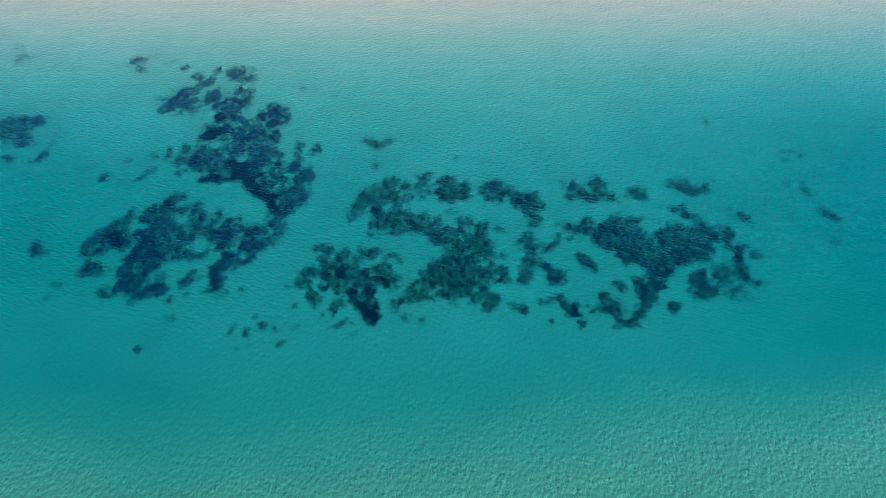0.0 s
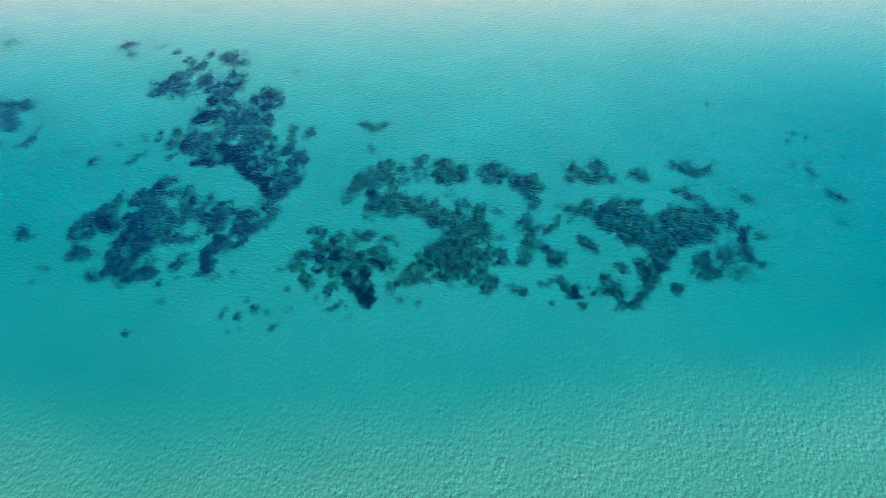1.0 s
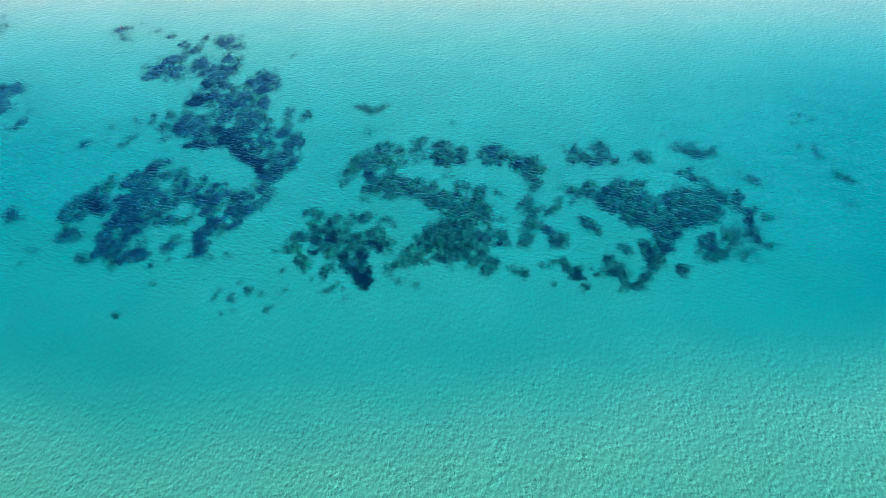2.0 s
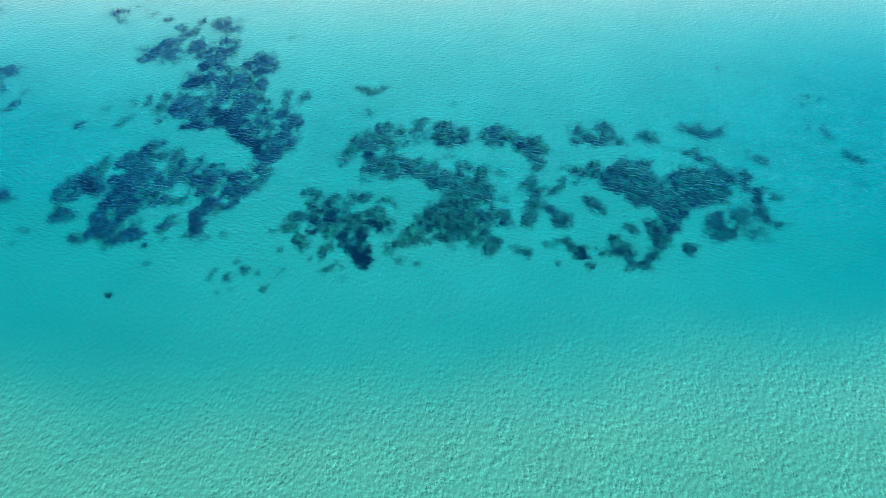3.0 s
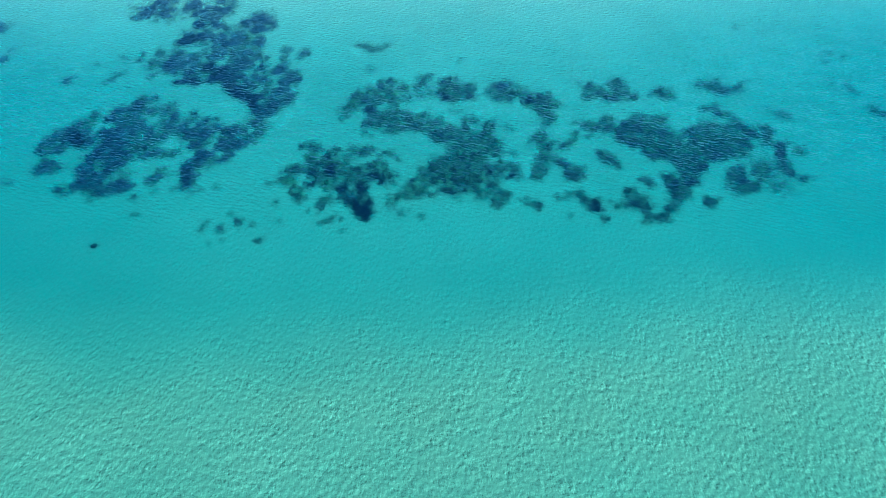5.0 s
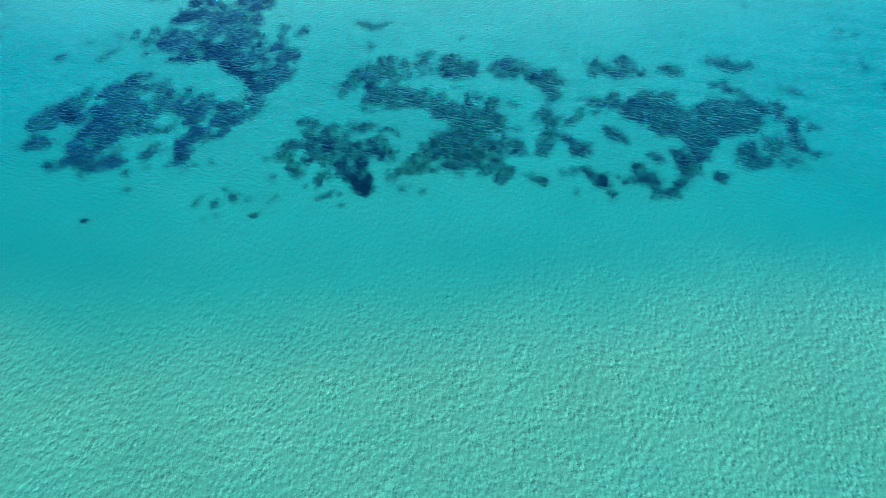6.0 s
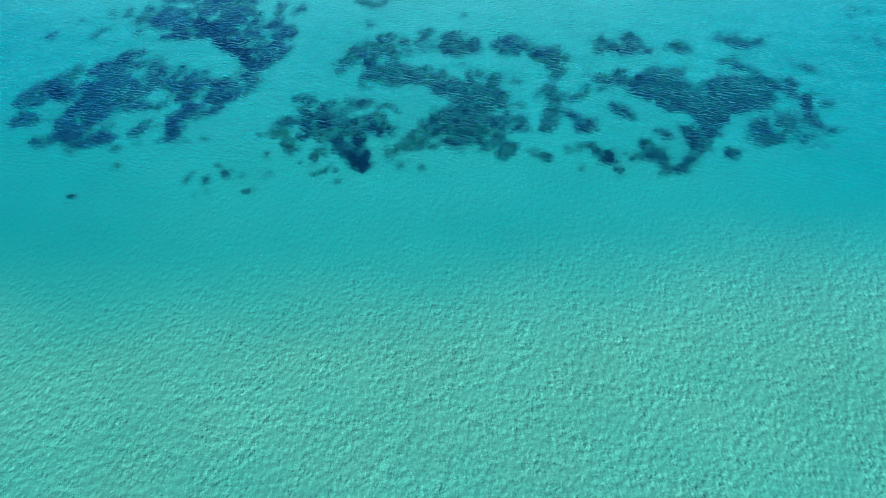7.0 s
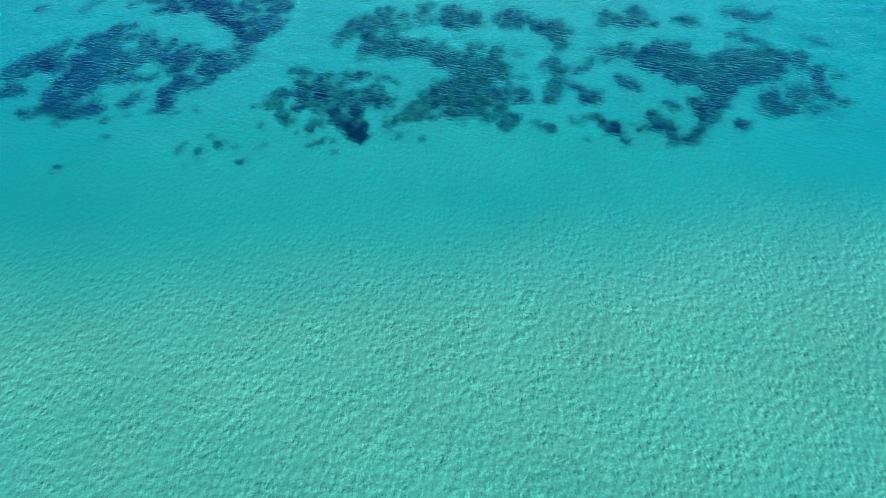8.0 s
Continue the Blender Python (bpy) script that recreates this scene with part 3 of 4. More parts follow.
seagrass_bed((-28.8, 51.2, 0.91, 0.77, 103, 0), (-28.1, 51.3, 0.99, 0.62, 100, 3), (-27.1, 49.9, 1.11, 0.62, 123, 3), (-28.0, 49.5, 1.07, 0.63, 109, 3), (-29.0, 50.2, 0.71, 0.57, 128, 0), (-28.5, 48.4, 1.03, 0.62, 110, 3), (-27.2, 48.0, 1.14, 0.66, 117, 3), (-26.3, 48.4, 0.98, 0.57, 116, 3), (-25.7, 48.4, 0.69, 0.45, 104, 3), (-26.5, 46.9, 0.57, 0.55, 75, 3), (-27.5, 51.5, 0.90, 0.49, 116, 0), (-27.4, 47.1, 0.89, 0.59, 99, 0))
seagrass_bed((-28.7, 47.3, 1.07, 0.59, 125, 3), (-28.6, 45.8, 1.06, 0.61, 123, 3), (-27.7, 45.4, 1.08, 0.64, 118, 0), (-27.0, 45.8, 0.78, 0.55, 117, 0), (-28.6, 44.4, 0.76, 0.50, 86, 3), (-28.9, 43.8, 0.52, 0.32, 79, 3), (-27.5, 44.0, 0.77, 0.71, 109, 0), (-26.6, 44.2, 0.79, 0.61, 132, 0), (-25.6, 44.2, 0.77, 0.63, 116, 3), (-25.2, 44.3, 0.86, 0.48, 126, 3), (-25.1, 43.3, 0.64, 0.36, 11, 3), (-26.1, 43.1, 0.73, 0.29, 12, 3), (-26.8, 43.1, 0.53, 0.52, 54, 0), (-27.3, 42.6, 0.60, 0.39, 115, 0), (-25.1, 45.8, 0.64, 0.41, 111, 1), (-25.5, 45.4, 0.55, 0.36, 114, 0))
seagrass_bed((-32.2, 46.7, 0.95, 0.78, 143, 0), (-32.8, 47.6, 0.44, 0.35, 141, 0), (-32.5, 46.0, 0.48, 0.35, 155, 3), (-31.7, 45.8, 0.50, 0.22, 175, 3), (-31.2, 46.4, 0.65, 0.36, 132, 0), (-30.4, 46.4, 0.28, 0.20, 149, 1))
seagrass_bed((-30.1, 43.7, 0.60, 0.52, 120, 0), (-30.0, 43.2, 0.41, 0.29, 3, 1), (-29.1, 43.3, 0.41, 0.26, 80, 3), (-29.4, 43.0, 0.30, 0.23, 31, 0))
seagrass_bed((-22.1, 54.0, 0.72, 0.41, 98, 0), (-22.3, 53.1, 0.52, 0.44, 10, 0), (-22.2, 55.3, 0.40, 0.24, 121, 1))
seagrass_bed((-22.5, 51.9, 0.70, 0.44, 106, 0), (-21.7, 51.5, 0.78, 0.49, 106, 3), (-21.9, 50.7, 0.52, 0.49, 146, 0), (-21.0, 52.3, 0.81, 0.58, 96, 0), (-20.8, 53.1, 0.53, 0.42, 47, 0), (-20.0, 53.5, 0.45, 0.36, 97, 0), (-20.6, 50.9, 0.90, 0.57, 102, 3), (-20.8, 49.6, 0.78, 0.51, 88, 3), (-20.1, 49.8, 0.66, 0.40, 97, 0), (-19.9, 51.4, 0.62, 0.44, 98, 0), (-20.0, 52.3, 0.49, 0.36, 78, 0), (-22.8, 51.1, 0.44, 0.39, 83, 0))
seagrass_bed((-18.1, 51.4, 1.10, 0.92, 111, 0), (-17.4, 51.7, 0.93, 0.56, 118, 0), (-18.4, 50.2, 0.79, 0.57, 91, 0), (-18.5, 49.6, 0.64, 0.53, 60, 3), (-17.3, 49.8, 0.81, 0.72, 39, 3), (-16.5, 50.1, 0.59, 0.42, 70, 0), (-19.2, 51.9, 0.61, 0.45, 119, 0), (-17.9, 49.1, 0.70, 0.32, 16, 3), (-16.0, 50.1, 0.52, 0.35, 64, 0))
seagrass_bed((-19.7, 48.1, 0.83, 0.64, 91, 3), (-19.1, 47.5, 0.70, 0.44, 111, 0), (-20.2, 47.2, 0.81, 0.50, 96, 3), (-19.4, 46.8, 0.64, 0.48, 69, 0), (-20.5, 46.1, 0.81, 0.54, 103, 3), (-19.8, 45.3, 0.59, 0.46, 78, 0), (-20.6, 44.9, 0.61, 0.41, 107, 3), (-20.2, 44.0, 0.62, 0.39, 107, 3), (-20.8, 43.8, 0.41, 0.32, 74, 0), (-19.9, 44.4, 0.51, 0.32, 114, 0))
seagrass_bed((-17.7, 48.3, 0.55, 0.34, 109, 3), (-17.9, 47.4, 0.51, 0.44, 59, 3), (-17.8, 48.7, 0.43, 0.37, 70, 0))
seagrass_bed((-19.2, 43.6, 0.37, 0.27, 106, 0), (-19.6, 42.9, 0.31, 0.21, 101, 1))
seagrass_bed((-22.6, 46.2, 0.38, 0.31, 41, 0), (-22.7, 45.1, 0.76, 0.40, 70, 0), (-23.2, 44.9, 0.46, 0.41, 106, 0), (-23.0, 44.2, 0.41, 0.29, 32, 1), (-21.9, 45.3, 0.46, 0.24, 78, 1), (-22.5, 43.3, 0.27, 0.21, 33, 1))
seagrass_bed((-23.9, 42.7, 0.41, 0.31, 81, 3))
seagrass_bed((-23.1, 40.5, 0.32, 0.26, 67, 0))
seagrass_bed((-25.0, 37.2, 0.32, 0.29, 23, 2))
seagrass_bed((-38.2, 49.2, 0.87, 0.45, 123, 3), (-37.5, 48.7, 0.53, 0.40, 134, 0), (-38.0, 48.3, 0.40, 0.27, 151, 2), (-37.1, 49.0, 0.37, 0.34, 53, 1))
seagrass_bed((-34.5, 44.5, 0.51, 0.41, 149, 1), (-34.9, 44.5, 0.28, 0.18, 150, 0), (-34.2, 44.4, 0.31, 0.20, 161, 0))
seagrass_bed((-34.7, 42.9, 0.32, 0.20, 115, 1))
seagrass_bed((-17.5, 39.3, 0.49, 0.21, 80, 0), (-17.7, 38.8, 0.23, 0.18, 63, 0))
seagrass_bed((-16.1, 39.0, 0.44, 0.34, 76, 0), (-16.3, 38.7, 0.22, 0.19, 1, 3))
seagrass_bed((-15.1, 39.7, 0.39, 0.31, 114, 3))
seagrass_bed((-15.9, 40.7, 0.27, 0.20, 32, 0))
seagrass_bed((-13.2, 37.7, 0.37, 0.23, 57, 3), (-13.5, 37.4, 0.17, 0.12, 31, 0))
seagrass_bed((-15.9, 37.7, 0.25, 0.17, 114, 0))
seagrass_bed((-16.8, 37.3, 0.24, 0.17, 115, 0))
seagrass_bed((-14.1, 39.4, 0.32, 0.22, 110, 1))
seagrass_bed((-12.1, 39.8, 0.46, 0.22, 65, 1), (-12.4, 39.3, 0.28, 0.12, 43, 1))
seagrass_bed((-13.8, 44.3, 0.34, 0.28, 45, 1))
seagrass_bed((-17.7, 43.9, 0.44, 0.28, 111, 1))
seagrass_bed((-12.6, 41.9, 0.44, 0.26, 166, 1))
seagrass_bed((-10.2, 41.0, 0.21, 0.17, 77, 1))
seagrass_bed((-11.6, 49.3, 0.54, 0.36, 103, 3))
seagrass_bed((-10.7, 49.1, 0.75, 0.50, 132, 0), (-10.8, 47.8, 0.78, 0.50, 103, 0), (-9.9, 46.8, 0.79, 0.67, 123, 0), (-10.9, 46.6, 0.64, 0.56, 137, 0), (-12.1, 46.6, 0.44, 0.38, 20, 0), (-11.6, 46.0, 0.70, 0.51, 172, 3), (-12.5, 45.7, 0.64, 0.45, 89, 0), (-12.6, 44.8, 0.53, 0.46, 76, 0), (-12.0, 44.6, 0.58, 0.50, 17, 0), (-10.0, 45.3, 0.62, 0.54, 146, 0), (-10.4, 45.8, 0.62, 0.42, 111, 2), (-10.5, 44.4, 0.53, 0.41, 84, 2))
seagrass_bed((-9.3, 47.8, 0.99, 0.66, 91, 0), (-9.0, 48.9, 0.59, 0.42, 118, 0), (-8.6, 46.6, 0.90, 0.59, 100, 0), (-9.0, 45.8, 0.58, 0.49, 97, 2), (-8.6, 45.2, 0.44, 0.28, 124, 2), (-9.2, 44.6, 0.65, 0.57, 120, 0), (-8.8, 43.7, 0.57, 0.47, 88, 0), (-8.2, 45.0, 0.65, 0.49, 103, 0))
seagrass_bed((-7.3, 45.7, 0.87, 0.69, 105, 0), (-6.6, 46.0, 0.75, 0.68, 125, 0), (-7.2, 44.6, 0.69, 0.56, 168, 0), (-6.0, 45.1, 0.61, 0.56, 148, 0), (-5.9, 46.4, 0.54, 0.38, 107, 3), (-5.5, 45.3, 0.62, 0.41, 157, 2), (-4.9, 44.6, 0.65, 0.37, 115, 2), (-4.8, 45.7, 0.77, 0.56, 82, 0), (-4.3, 45.3, 0.75, 0.51, 118, 0), (-5.2, 46.8, 0.68, 0.49, 89, 0), (-4.0, 44.3, 0.51, 0.37, 107, 1), (-6.2, 44.3, 0.49, 0.35, 175, 0), (-7.6, 46.8, 0.71, 0.59, 166, 1), (-8.0, 47.8, 0.55, 0.35, 100, 0))
seagrass_bed((-6.5, 48.5, 0.83, 0.46, 25, 3), (-7.2, 48.7, 0.62, 0.46, 171, 0), (-6.3, 49.1, 0.62, 0.32, 178, 0), (-7.5, 49.6, 0.36, 0.23, 175, 0), (-7.9, 48.3, 0.33, 0.29, 133, 1))
seagrass_bed((-4.7, 48.4, 0.50, 0.35, 44, 0), (-4.1, 48.1, 0.48, 0.29, 159, 0), (-5.1, 47.9, 0.33, 0.24, 111, 1), (-3.6, 47.6, 0.25, 0.23, 170, 0))
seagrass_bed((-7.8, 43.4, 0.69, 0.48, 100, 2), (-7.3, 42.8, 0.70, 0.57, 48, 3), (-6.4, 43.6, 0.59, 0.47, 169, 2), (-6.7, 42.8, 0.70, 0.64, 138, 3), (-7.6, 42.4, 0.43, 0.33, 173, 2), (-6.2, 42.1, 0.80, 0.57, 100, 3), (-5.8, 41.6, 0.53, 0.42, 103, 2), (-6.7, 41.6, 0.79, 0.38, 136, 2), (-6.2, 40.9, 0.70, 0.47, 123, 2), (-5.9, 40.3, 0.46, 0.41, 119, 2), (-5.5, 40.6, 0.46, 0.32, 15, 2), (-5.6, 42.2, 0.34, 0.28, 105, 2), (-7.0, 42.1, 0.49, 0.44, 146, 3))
seagrass_bed((-11.3, 43.2, 0.57, 0.46, 93, 3), (-10.9, 42.7, 0.66, 0.45, 112, 0), (-11.3, 42.4, 0.42, 0.34, 16, 0), (-10.8, 41.9, 0.34, 0.26, 168, 0))
seagrass_bed((-9.0, 42.2, 0.53, 0.36, 146, 0), (-9.2, 41.4, 0.46, 0.32, 103, 2), (-9.2, 40.8, 0.20, 0.18, 76, 2), (-8.6, 42.1, 0.32, 0.24, 63, 1), (-8.7, 42.9, 0.27, 0.19, 102, 0))
seagrass_bed((-8.4, 40.0, 0.67, 0.19, 36, 0), (-8.8, 39.6, 0.36, 0.26, 14, 0), (-7.6, 40.0, 0.32, 0.19, 15, 0), (-7.3, 38.7, 0.28, 0.24, 47, 1), (-8.1, 40.4, 0.30, 0.18, 50, 0))
seagrass_bed((-2.3, 43.9, 0.82, 0.54, 88, 0), (-1.8, 44.6, 0.56, 0.39, 92, 0), (-2.7, 43.0, 0.73, 0.57, 50, 0), (-2.0, 42.9, 0.68, 0.48, 21, 0), (-1.5, 43.5, 0.45, 0.40, 42, 3), (-1.2, 44.1, 0.40, 0.34, 30, 0), (-3.4, 42.5, 0.45, 0.33, 39, 3), (-3.9, 42.1, 0.52, 0.39, 75, 0), (-4.4, 42.9, 0.48, 0.33, 96, 1), (-0.8, 42.9, 0.42, 0.37, 69, 0))
seagrass_bed((-3.1, 40.5, 0.40, 0.30, 112, 1), (-3.9, 41.3, 0.35, 0.27, 81, 1), (-2.5, 41.0, 0.19, 0.19, 122, 1))
seagrass_bed((-1.6, 40.4, 0.44, 0.29, 35, 1))
seagrass_bed((-8.4, 55.2, 0.94, 0.73, 79, 0), (-8.7, 54.0, 0.59, 0.48, 106, 0), (-8.9, 53.3, 0.27, 0.25, 158, 3), (-9.4, 54.6, 0.33, 0.26, 171, 1), (-7.7, 57.0, 1.13, 0.74, 69, 0), (-6.7, 58.0, 0.99, 0.74, 77, 0), (-7.1, 56.3, 0.85, 0.76, 75, 0), (-7.9, 55.9, 0.83, 0.55, 100, 0), (-5.8, 57.0, 1.11, 0.78, 93, 0), (-4.6, 57.0, 1.10, 0.78, 92, 0), (-5.6, 58.9, 0.91, 0.53, 101, 0), (-4.8, 59.6, 0.67, 0.40, 95, 0), (-4.8, 58.6, 0.47, 0.28, 95, 3), (-6.2, 55.9, 0.67, 0.62, 160, 0), (-4.3, 55.8, 0.50, 0.44, 170, 0))
seagrass_bed((-3.6, 58.7, 0.75, 0.46, 93, 0), (-2.7, 58.1, 0.93, 0.57, 92, 1), (-3.2, 56.8, 0.78, 0.63, 179, 1), (-2.1, 58.4, 0.83, 0.51, 92, 1), (-1.9, 60.0, 0.97, 0.63, 97, 0), (-1.3, 60.5, 0.59, 0.40, 99, 0), (-1.4, 58.4, 0.55, 0.40, 93, 1), (-1.2, 57.5, 0.36, 0.28, 93, 3), (-2.1, 57.0, 0.67, 0.45, 179, 1))
seagrass_bed((0.7, 59.3, 1.04, 1.03, 59, 0), (0.4, 57.9, 1.09, 0.91, 88, 0), (1.6, 58.1, 1.09, 0.79, 89, 0), (2.6, 58.8, 0.74, 0.51, 90, 0), (2.7, 57.4, 0.73, 0.51, 88, 3), (1.3, 56.7, 1.01, 0.46, 179, 3), (0.2, 56.8, 0.46, 0.39, 89, 2), (2.4, 56.9, 0.53, 0.35, 24, 2))
seagrass_bed((5.5, 58.8, 1.04, 0.83, 53, 0), (6.4, 58.8, 1.01, 0.66, 75, 0), (4.7, 57.9, 0.84, 0.68, 84, 0), (5.8, 57.6, 1.02, 0.64, 2, 0), (4.8, 56.7, 0.36, 0.33, 71, 2), (6.1, 56.5, 0.36, 0.33, 62, 2), (5.5, 56.7, 0.56, 0.35, 1, 0), (4.1, 58.4, 0.65, 0.34, 87, 1))
seagrass_bed((7.4, 57.9, 0.86, 0.55, 88, 0), (7.8, 57.2, 0.77, 0.52, 97, 0), (8.1, 56.7, 0.62, 0.45, 81, 2), (7.6, 56.1, 0.60, 0.41, 136, 3), (8.4, 55.6, 0.88, 0.60, 101, 3), (9.4, 56.5, 1.25, 0.67, 83, 0), (9.8, 55.6, 0.89, 0.70, 9, 0), (8.9, 54.8, 0.87, 0.60, 100, 0), (9.4, 53.9, 0.78, 0.54, 82, 0), (9.1, 52.9, 0.67, 0.38, 76, 0), (8.6, 57.0, 0.63, 0.50, 78, 0))
seagrass_bed((-6.4, 54.8, 0.73, 0.52, 110, 2), (-6.1, 53.9, 0.79, 0.52, 102, 3), (-5.0, 54.0, 0.86, 0.75, 105, 0), (-5.5, 52.7, 0.78, 0.62, 113, 3), (-3.9, 53.9, 0.87, 0.76, 104, 0), (-4.1, 52.5, 0.88, 0.81, 147, 0), (-2.8, 53.5, 1.03, 0.86, 96, 0), (-2.5, 52.1, 0.96, 0.66, 179, 3), (-6.6, 52.7, 0.61, 0.41, 90, 0), (-6.5, 51.3, 0.66, 0.47, 92, 1), (-4.4, 51.5, 0.86, 0.32, 169, 0))
seagrass_bed((-1.8, 53.5, 0.89, 0.73, 114, 0), (-1.3, 52.2, 1.01, 0.74, 97, 0), (-0.7, 52.6, 0.83, 0.54, 91, 0), (-0.1, 53.1, 0.67, 0.43, 90, 0), (-0.4, 51.2, 0.88, 0.69, 114, 0), (0.7, 51.8, 0.76, 0.52, 93, 0), (0.4, 50.3, 0.80, 0.65, 130, 3), (-0.4, 50.2, 0.51, 0.43, 131, 3), (1.2, 51.0, 0.65, 0.47, 87, 0), (0.7, 49.3, 0.53, 0.30, 163, 1), (1.0, 54.7, 0.49, 0.35, 1, 1))
seagrass_bed((2.5, 53.1, 0.78, 0.72, 137, 0), (1.9, 52.0, 0.53, 0.40, 108, 3), (2.5, 51.4, 0.81, 0.53, 88, 0), (4.0, 52.0, 0.80, 0.53, 85, 0), (4.4, 52.6, 0.59, 0.41, 94, 0), (3.8, 50.9, 0.97, 0.63, 85, 0), (4.6, 49.8, 0.81, 0.52, 85, 0), (3.0, 50.4, 0.74, 0.72, 36, 0), (1.7, 50.2, 0.72, 0.63, 83, 0), (2.2, 49.3, 0.83, 0.78, 4, 0), (3.5, 49.0, 0.94, 0.82, 81, 0), (4.6, 48.6, 0.69, 0.46, 84, 0), (1.2, 48.8, 0.66, 0.57, 48, 0))
seagrass_bed((-0.4, 47.1, 0.94, 0.69, 83, 0), (0.6, 47.5, 0.92, 0.81, 90, 0), (1.7, 47.9, 0.81, 0.76, 3, 0), (2.9, 47.7, 0.92, 0.90, 22, 0), (-0.9, 46.0, 0.89, 0.60, 92, 0), (0.1, 46.0, 1.03, 0.80, 91, 0), (1.4, 46.2, 1.04, 0.90, 84, 0), (2.6, 46.2, 1.03, 0.90, 84, 0), (3.6, 46.2, 0.78, 0.57, 99, 3), (4.3, 45.7, 0.70, 0.56, 106, 3), (-1.3, 45.1, 0.60, 0.42, 101, 0), (-1.6, 46.0, 0.48, 0.32, 103, 0), (-0.6, 44.6, 0.59, 0.56, 165, 3))
seagrass_bed((0.6, 44.8, 0.88, 0.85, 2, 0), (1.8, 44.6, 0.98, 0.85, 5, 0), (3.1, 44.6, 0.85, 0.78, 79, 0), (4.0, 44.2, 0.49, 0.44, 73, 3), (0.9, 43.7, 0.79, 0.47, 163, 3), (0.4, 43.2, 0.43, 0.34, 180, 2), (0.9, 42.9, 0.41, 0.25, 146, 2), (2.1, 43.5, 0.68, 0.47, 2, 0), (3.0, 43.4, 0.68, 0.47, 1, 0), (2.9, 42.6, 0.43, 0.33, 2, 0), (3.5, 43.0, 0.42, 0.30, 41, 0), (1.1, 42.2, 0.29, 0.26, 148, 1), (-0.1, 43.5, 0.34, 0.28, 177, 0))
seagrass_bed((5.5, 46.3, 0.78, 0.57, 97, 0), (5.8, 45.7, 0.67, 0.48, 90, 0), (5.3, 45.2, 0.50, 0.36, 5, 2), (6.0, 45.0, 0.36, 0.34, 57, 3), (4.9, 47.3, 0.52, 0.35, 83, 0), (4.6, 46.6, 0.37, 0.30, 79, 0))
seagrass_bed((5.5, 52.2, 0.33, 0.31, 43, 0), (6.0, 52.0, 0.34, 0.22, 139, 0))
seagrass_bed((6.0, 48.3, 0.50, 0.37, 106, 1), (5.4, 48.4, 0.41, 0.30, 4, 1))
seagrass_bed((4.6, 42.9, 0.83, 0.54, 59, 0), (4.3, 42.2, 0.67, 0.51, 57, 3), (5.0, 42.6, 0.54, 0.38, 83, 0), (4.0, 41.6, 0.34, 0.22, 54, 0), (4.8, 43.4, 0.41, 0.32, 32, 0))
seagrass_bed((6.3, 42.2, 0.41, 0.37, 104, 1), (6.6, 41.9, 0.29, 0.26, 17, 0))
seagrass_bed((7.3, 41.6, 0.40, 0.37, 55, 3), (7.6, 41.3, 0.24, 0.19, 11, 0), (7.1, 42.0, 0.33, 0.23, 45, 0))
seagrass_bed((8.4, 50.8, 0.84, 0.60, 70, 0), (8.1, 49.8, 0.74, 0.59, 60, 0), (8.8, 49.4, 0.77, 0.46, 82, 0), (8.6, 48.7, 0.54, 0.46, 71, 0), (7.6, 50.4, 0.48, 0.31, 82, 1), (8.4, 47.5, 0.69, 0.60, 89, 0), (8.0, 46.4, 0.67, 0.54, 88, 0), (7.7, 45.3, 0.65, 0.44, 64, 0), (7.2, 45.0, 0.33, 0.26, 42, 0), (8.4, 46.0, 0.44, 0.39, 88, 0))
seagrass_bed((9.5, 49.8, 0.47, 0.41, 88, 1), (10.0, 49.3, 0.71, 0.40, 37, 0), (10.7, 49.8, 0.86, 0.34, 57, 0), (11.4, 51.0, 0.53, 0.28, 65, 0))
seagrass_bed((9.4, 47.7, 0.62, 0.31, 116, 0), (9.8, 46.8, 0.61, 0.42, 106, 0), (10.4, 46.2, 0.74, 0.59, 86, 0), (11.1, 46.0, 0.73, 0.44, 78, 0), (10.5, 45.2, 0.70, 0.50, 8, 3), (11.0, 45.1, 0.41, 0.35, 25, 0), (9.9, 45.7, 0.44, 0.29, 78, 0))
seagrass_bed((9.0, 42.5, 0.34, 0.27, 150, 0), (8.8, 42.9, 0.21, 0.19, 59, 0))
seagrass_bed((13.7, 58.8, 0.95, 0.62, 76, 0), (14.4, 58.4, 0.97, 0.67, 74, 0), (13.5, 57.2, 0.61, 0.52, 41, 0), (14.8, 57.4, 0.82, 0.71, 31, 0), (16.4, 59.3, 1.08, 0.68, 77, 0), (16.7, 58.4, 0.98, 0.56, 75, 0), (15.6, 57.1, 0.88, 0.74, 51, 3), (16.9, 57.4, 0.76, 0.55, 75, 0), (17.7, 57.0, 0.54, 0.43, 120, 0), (17.4, 57.9, 0.58, 0.44, 66, 1), (13.1, 59.8, 0.47, 0.33, 40, 1), (13.8, 56.5, 0.66, 0.37, 164, 1), (18.2, 56.4, 0.30, 0.25, 37, 1))
seagrass_bed((20.2, 57.9, 0.87, 0.59, 50, 0), (20.7, 57.3, 0.68, 0.65, 54, 0), (21.1, 57.0, 0.58, 0.38, 68, 0), (21.0, 58.7, 0.48, 0.39, 70, 1), (19.6, 57.3, 0.47, 0.36, 21, 1))
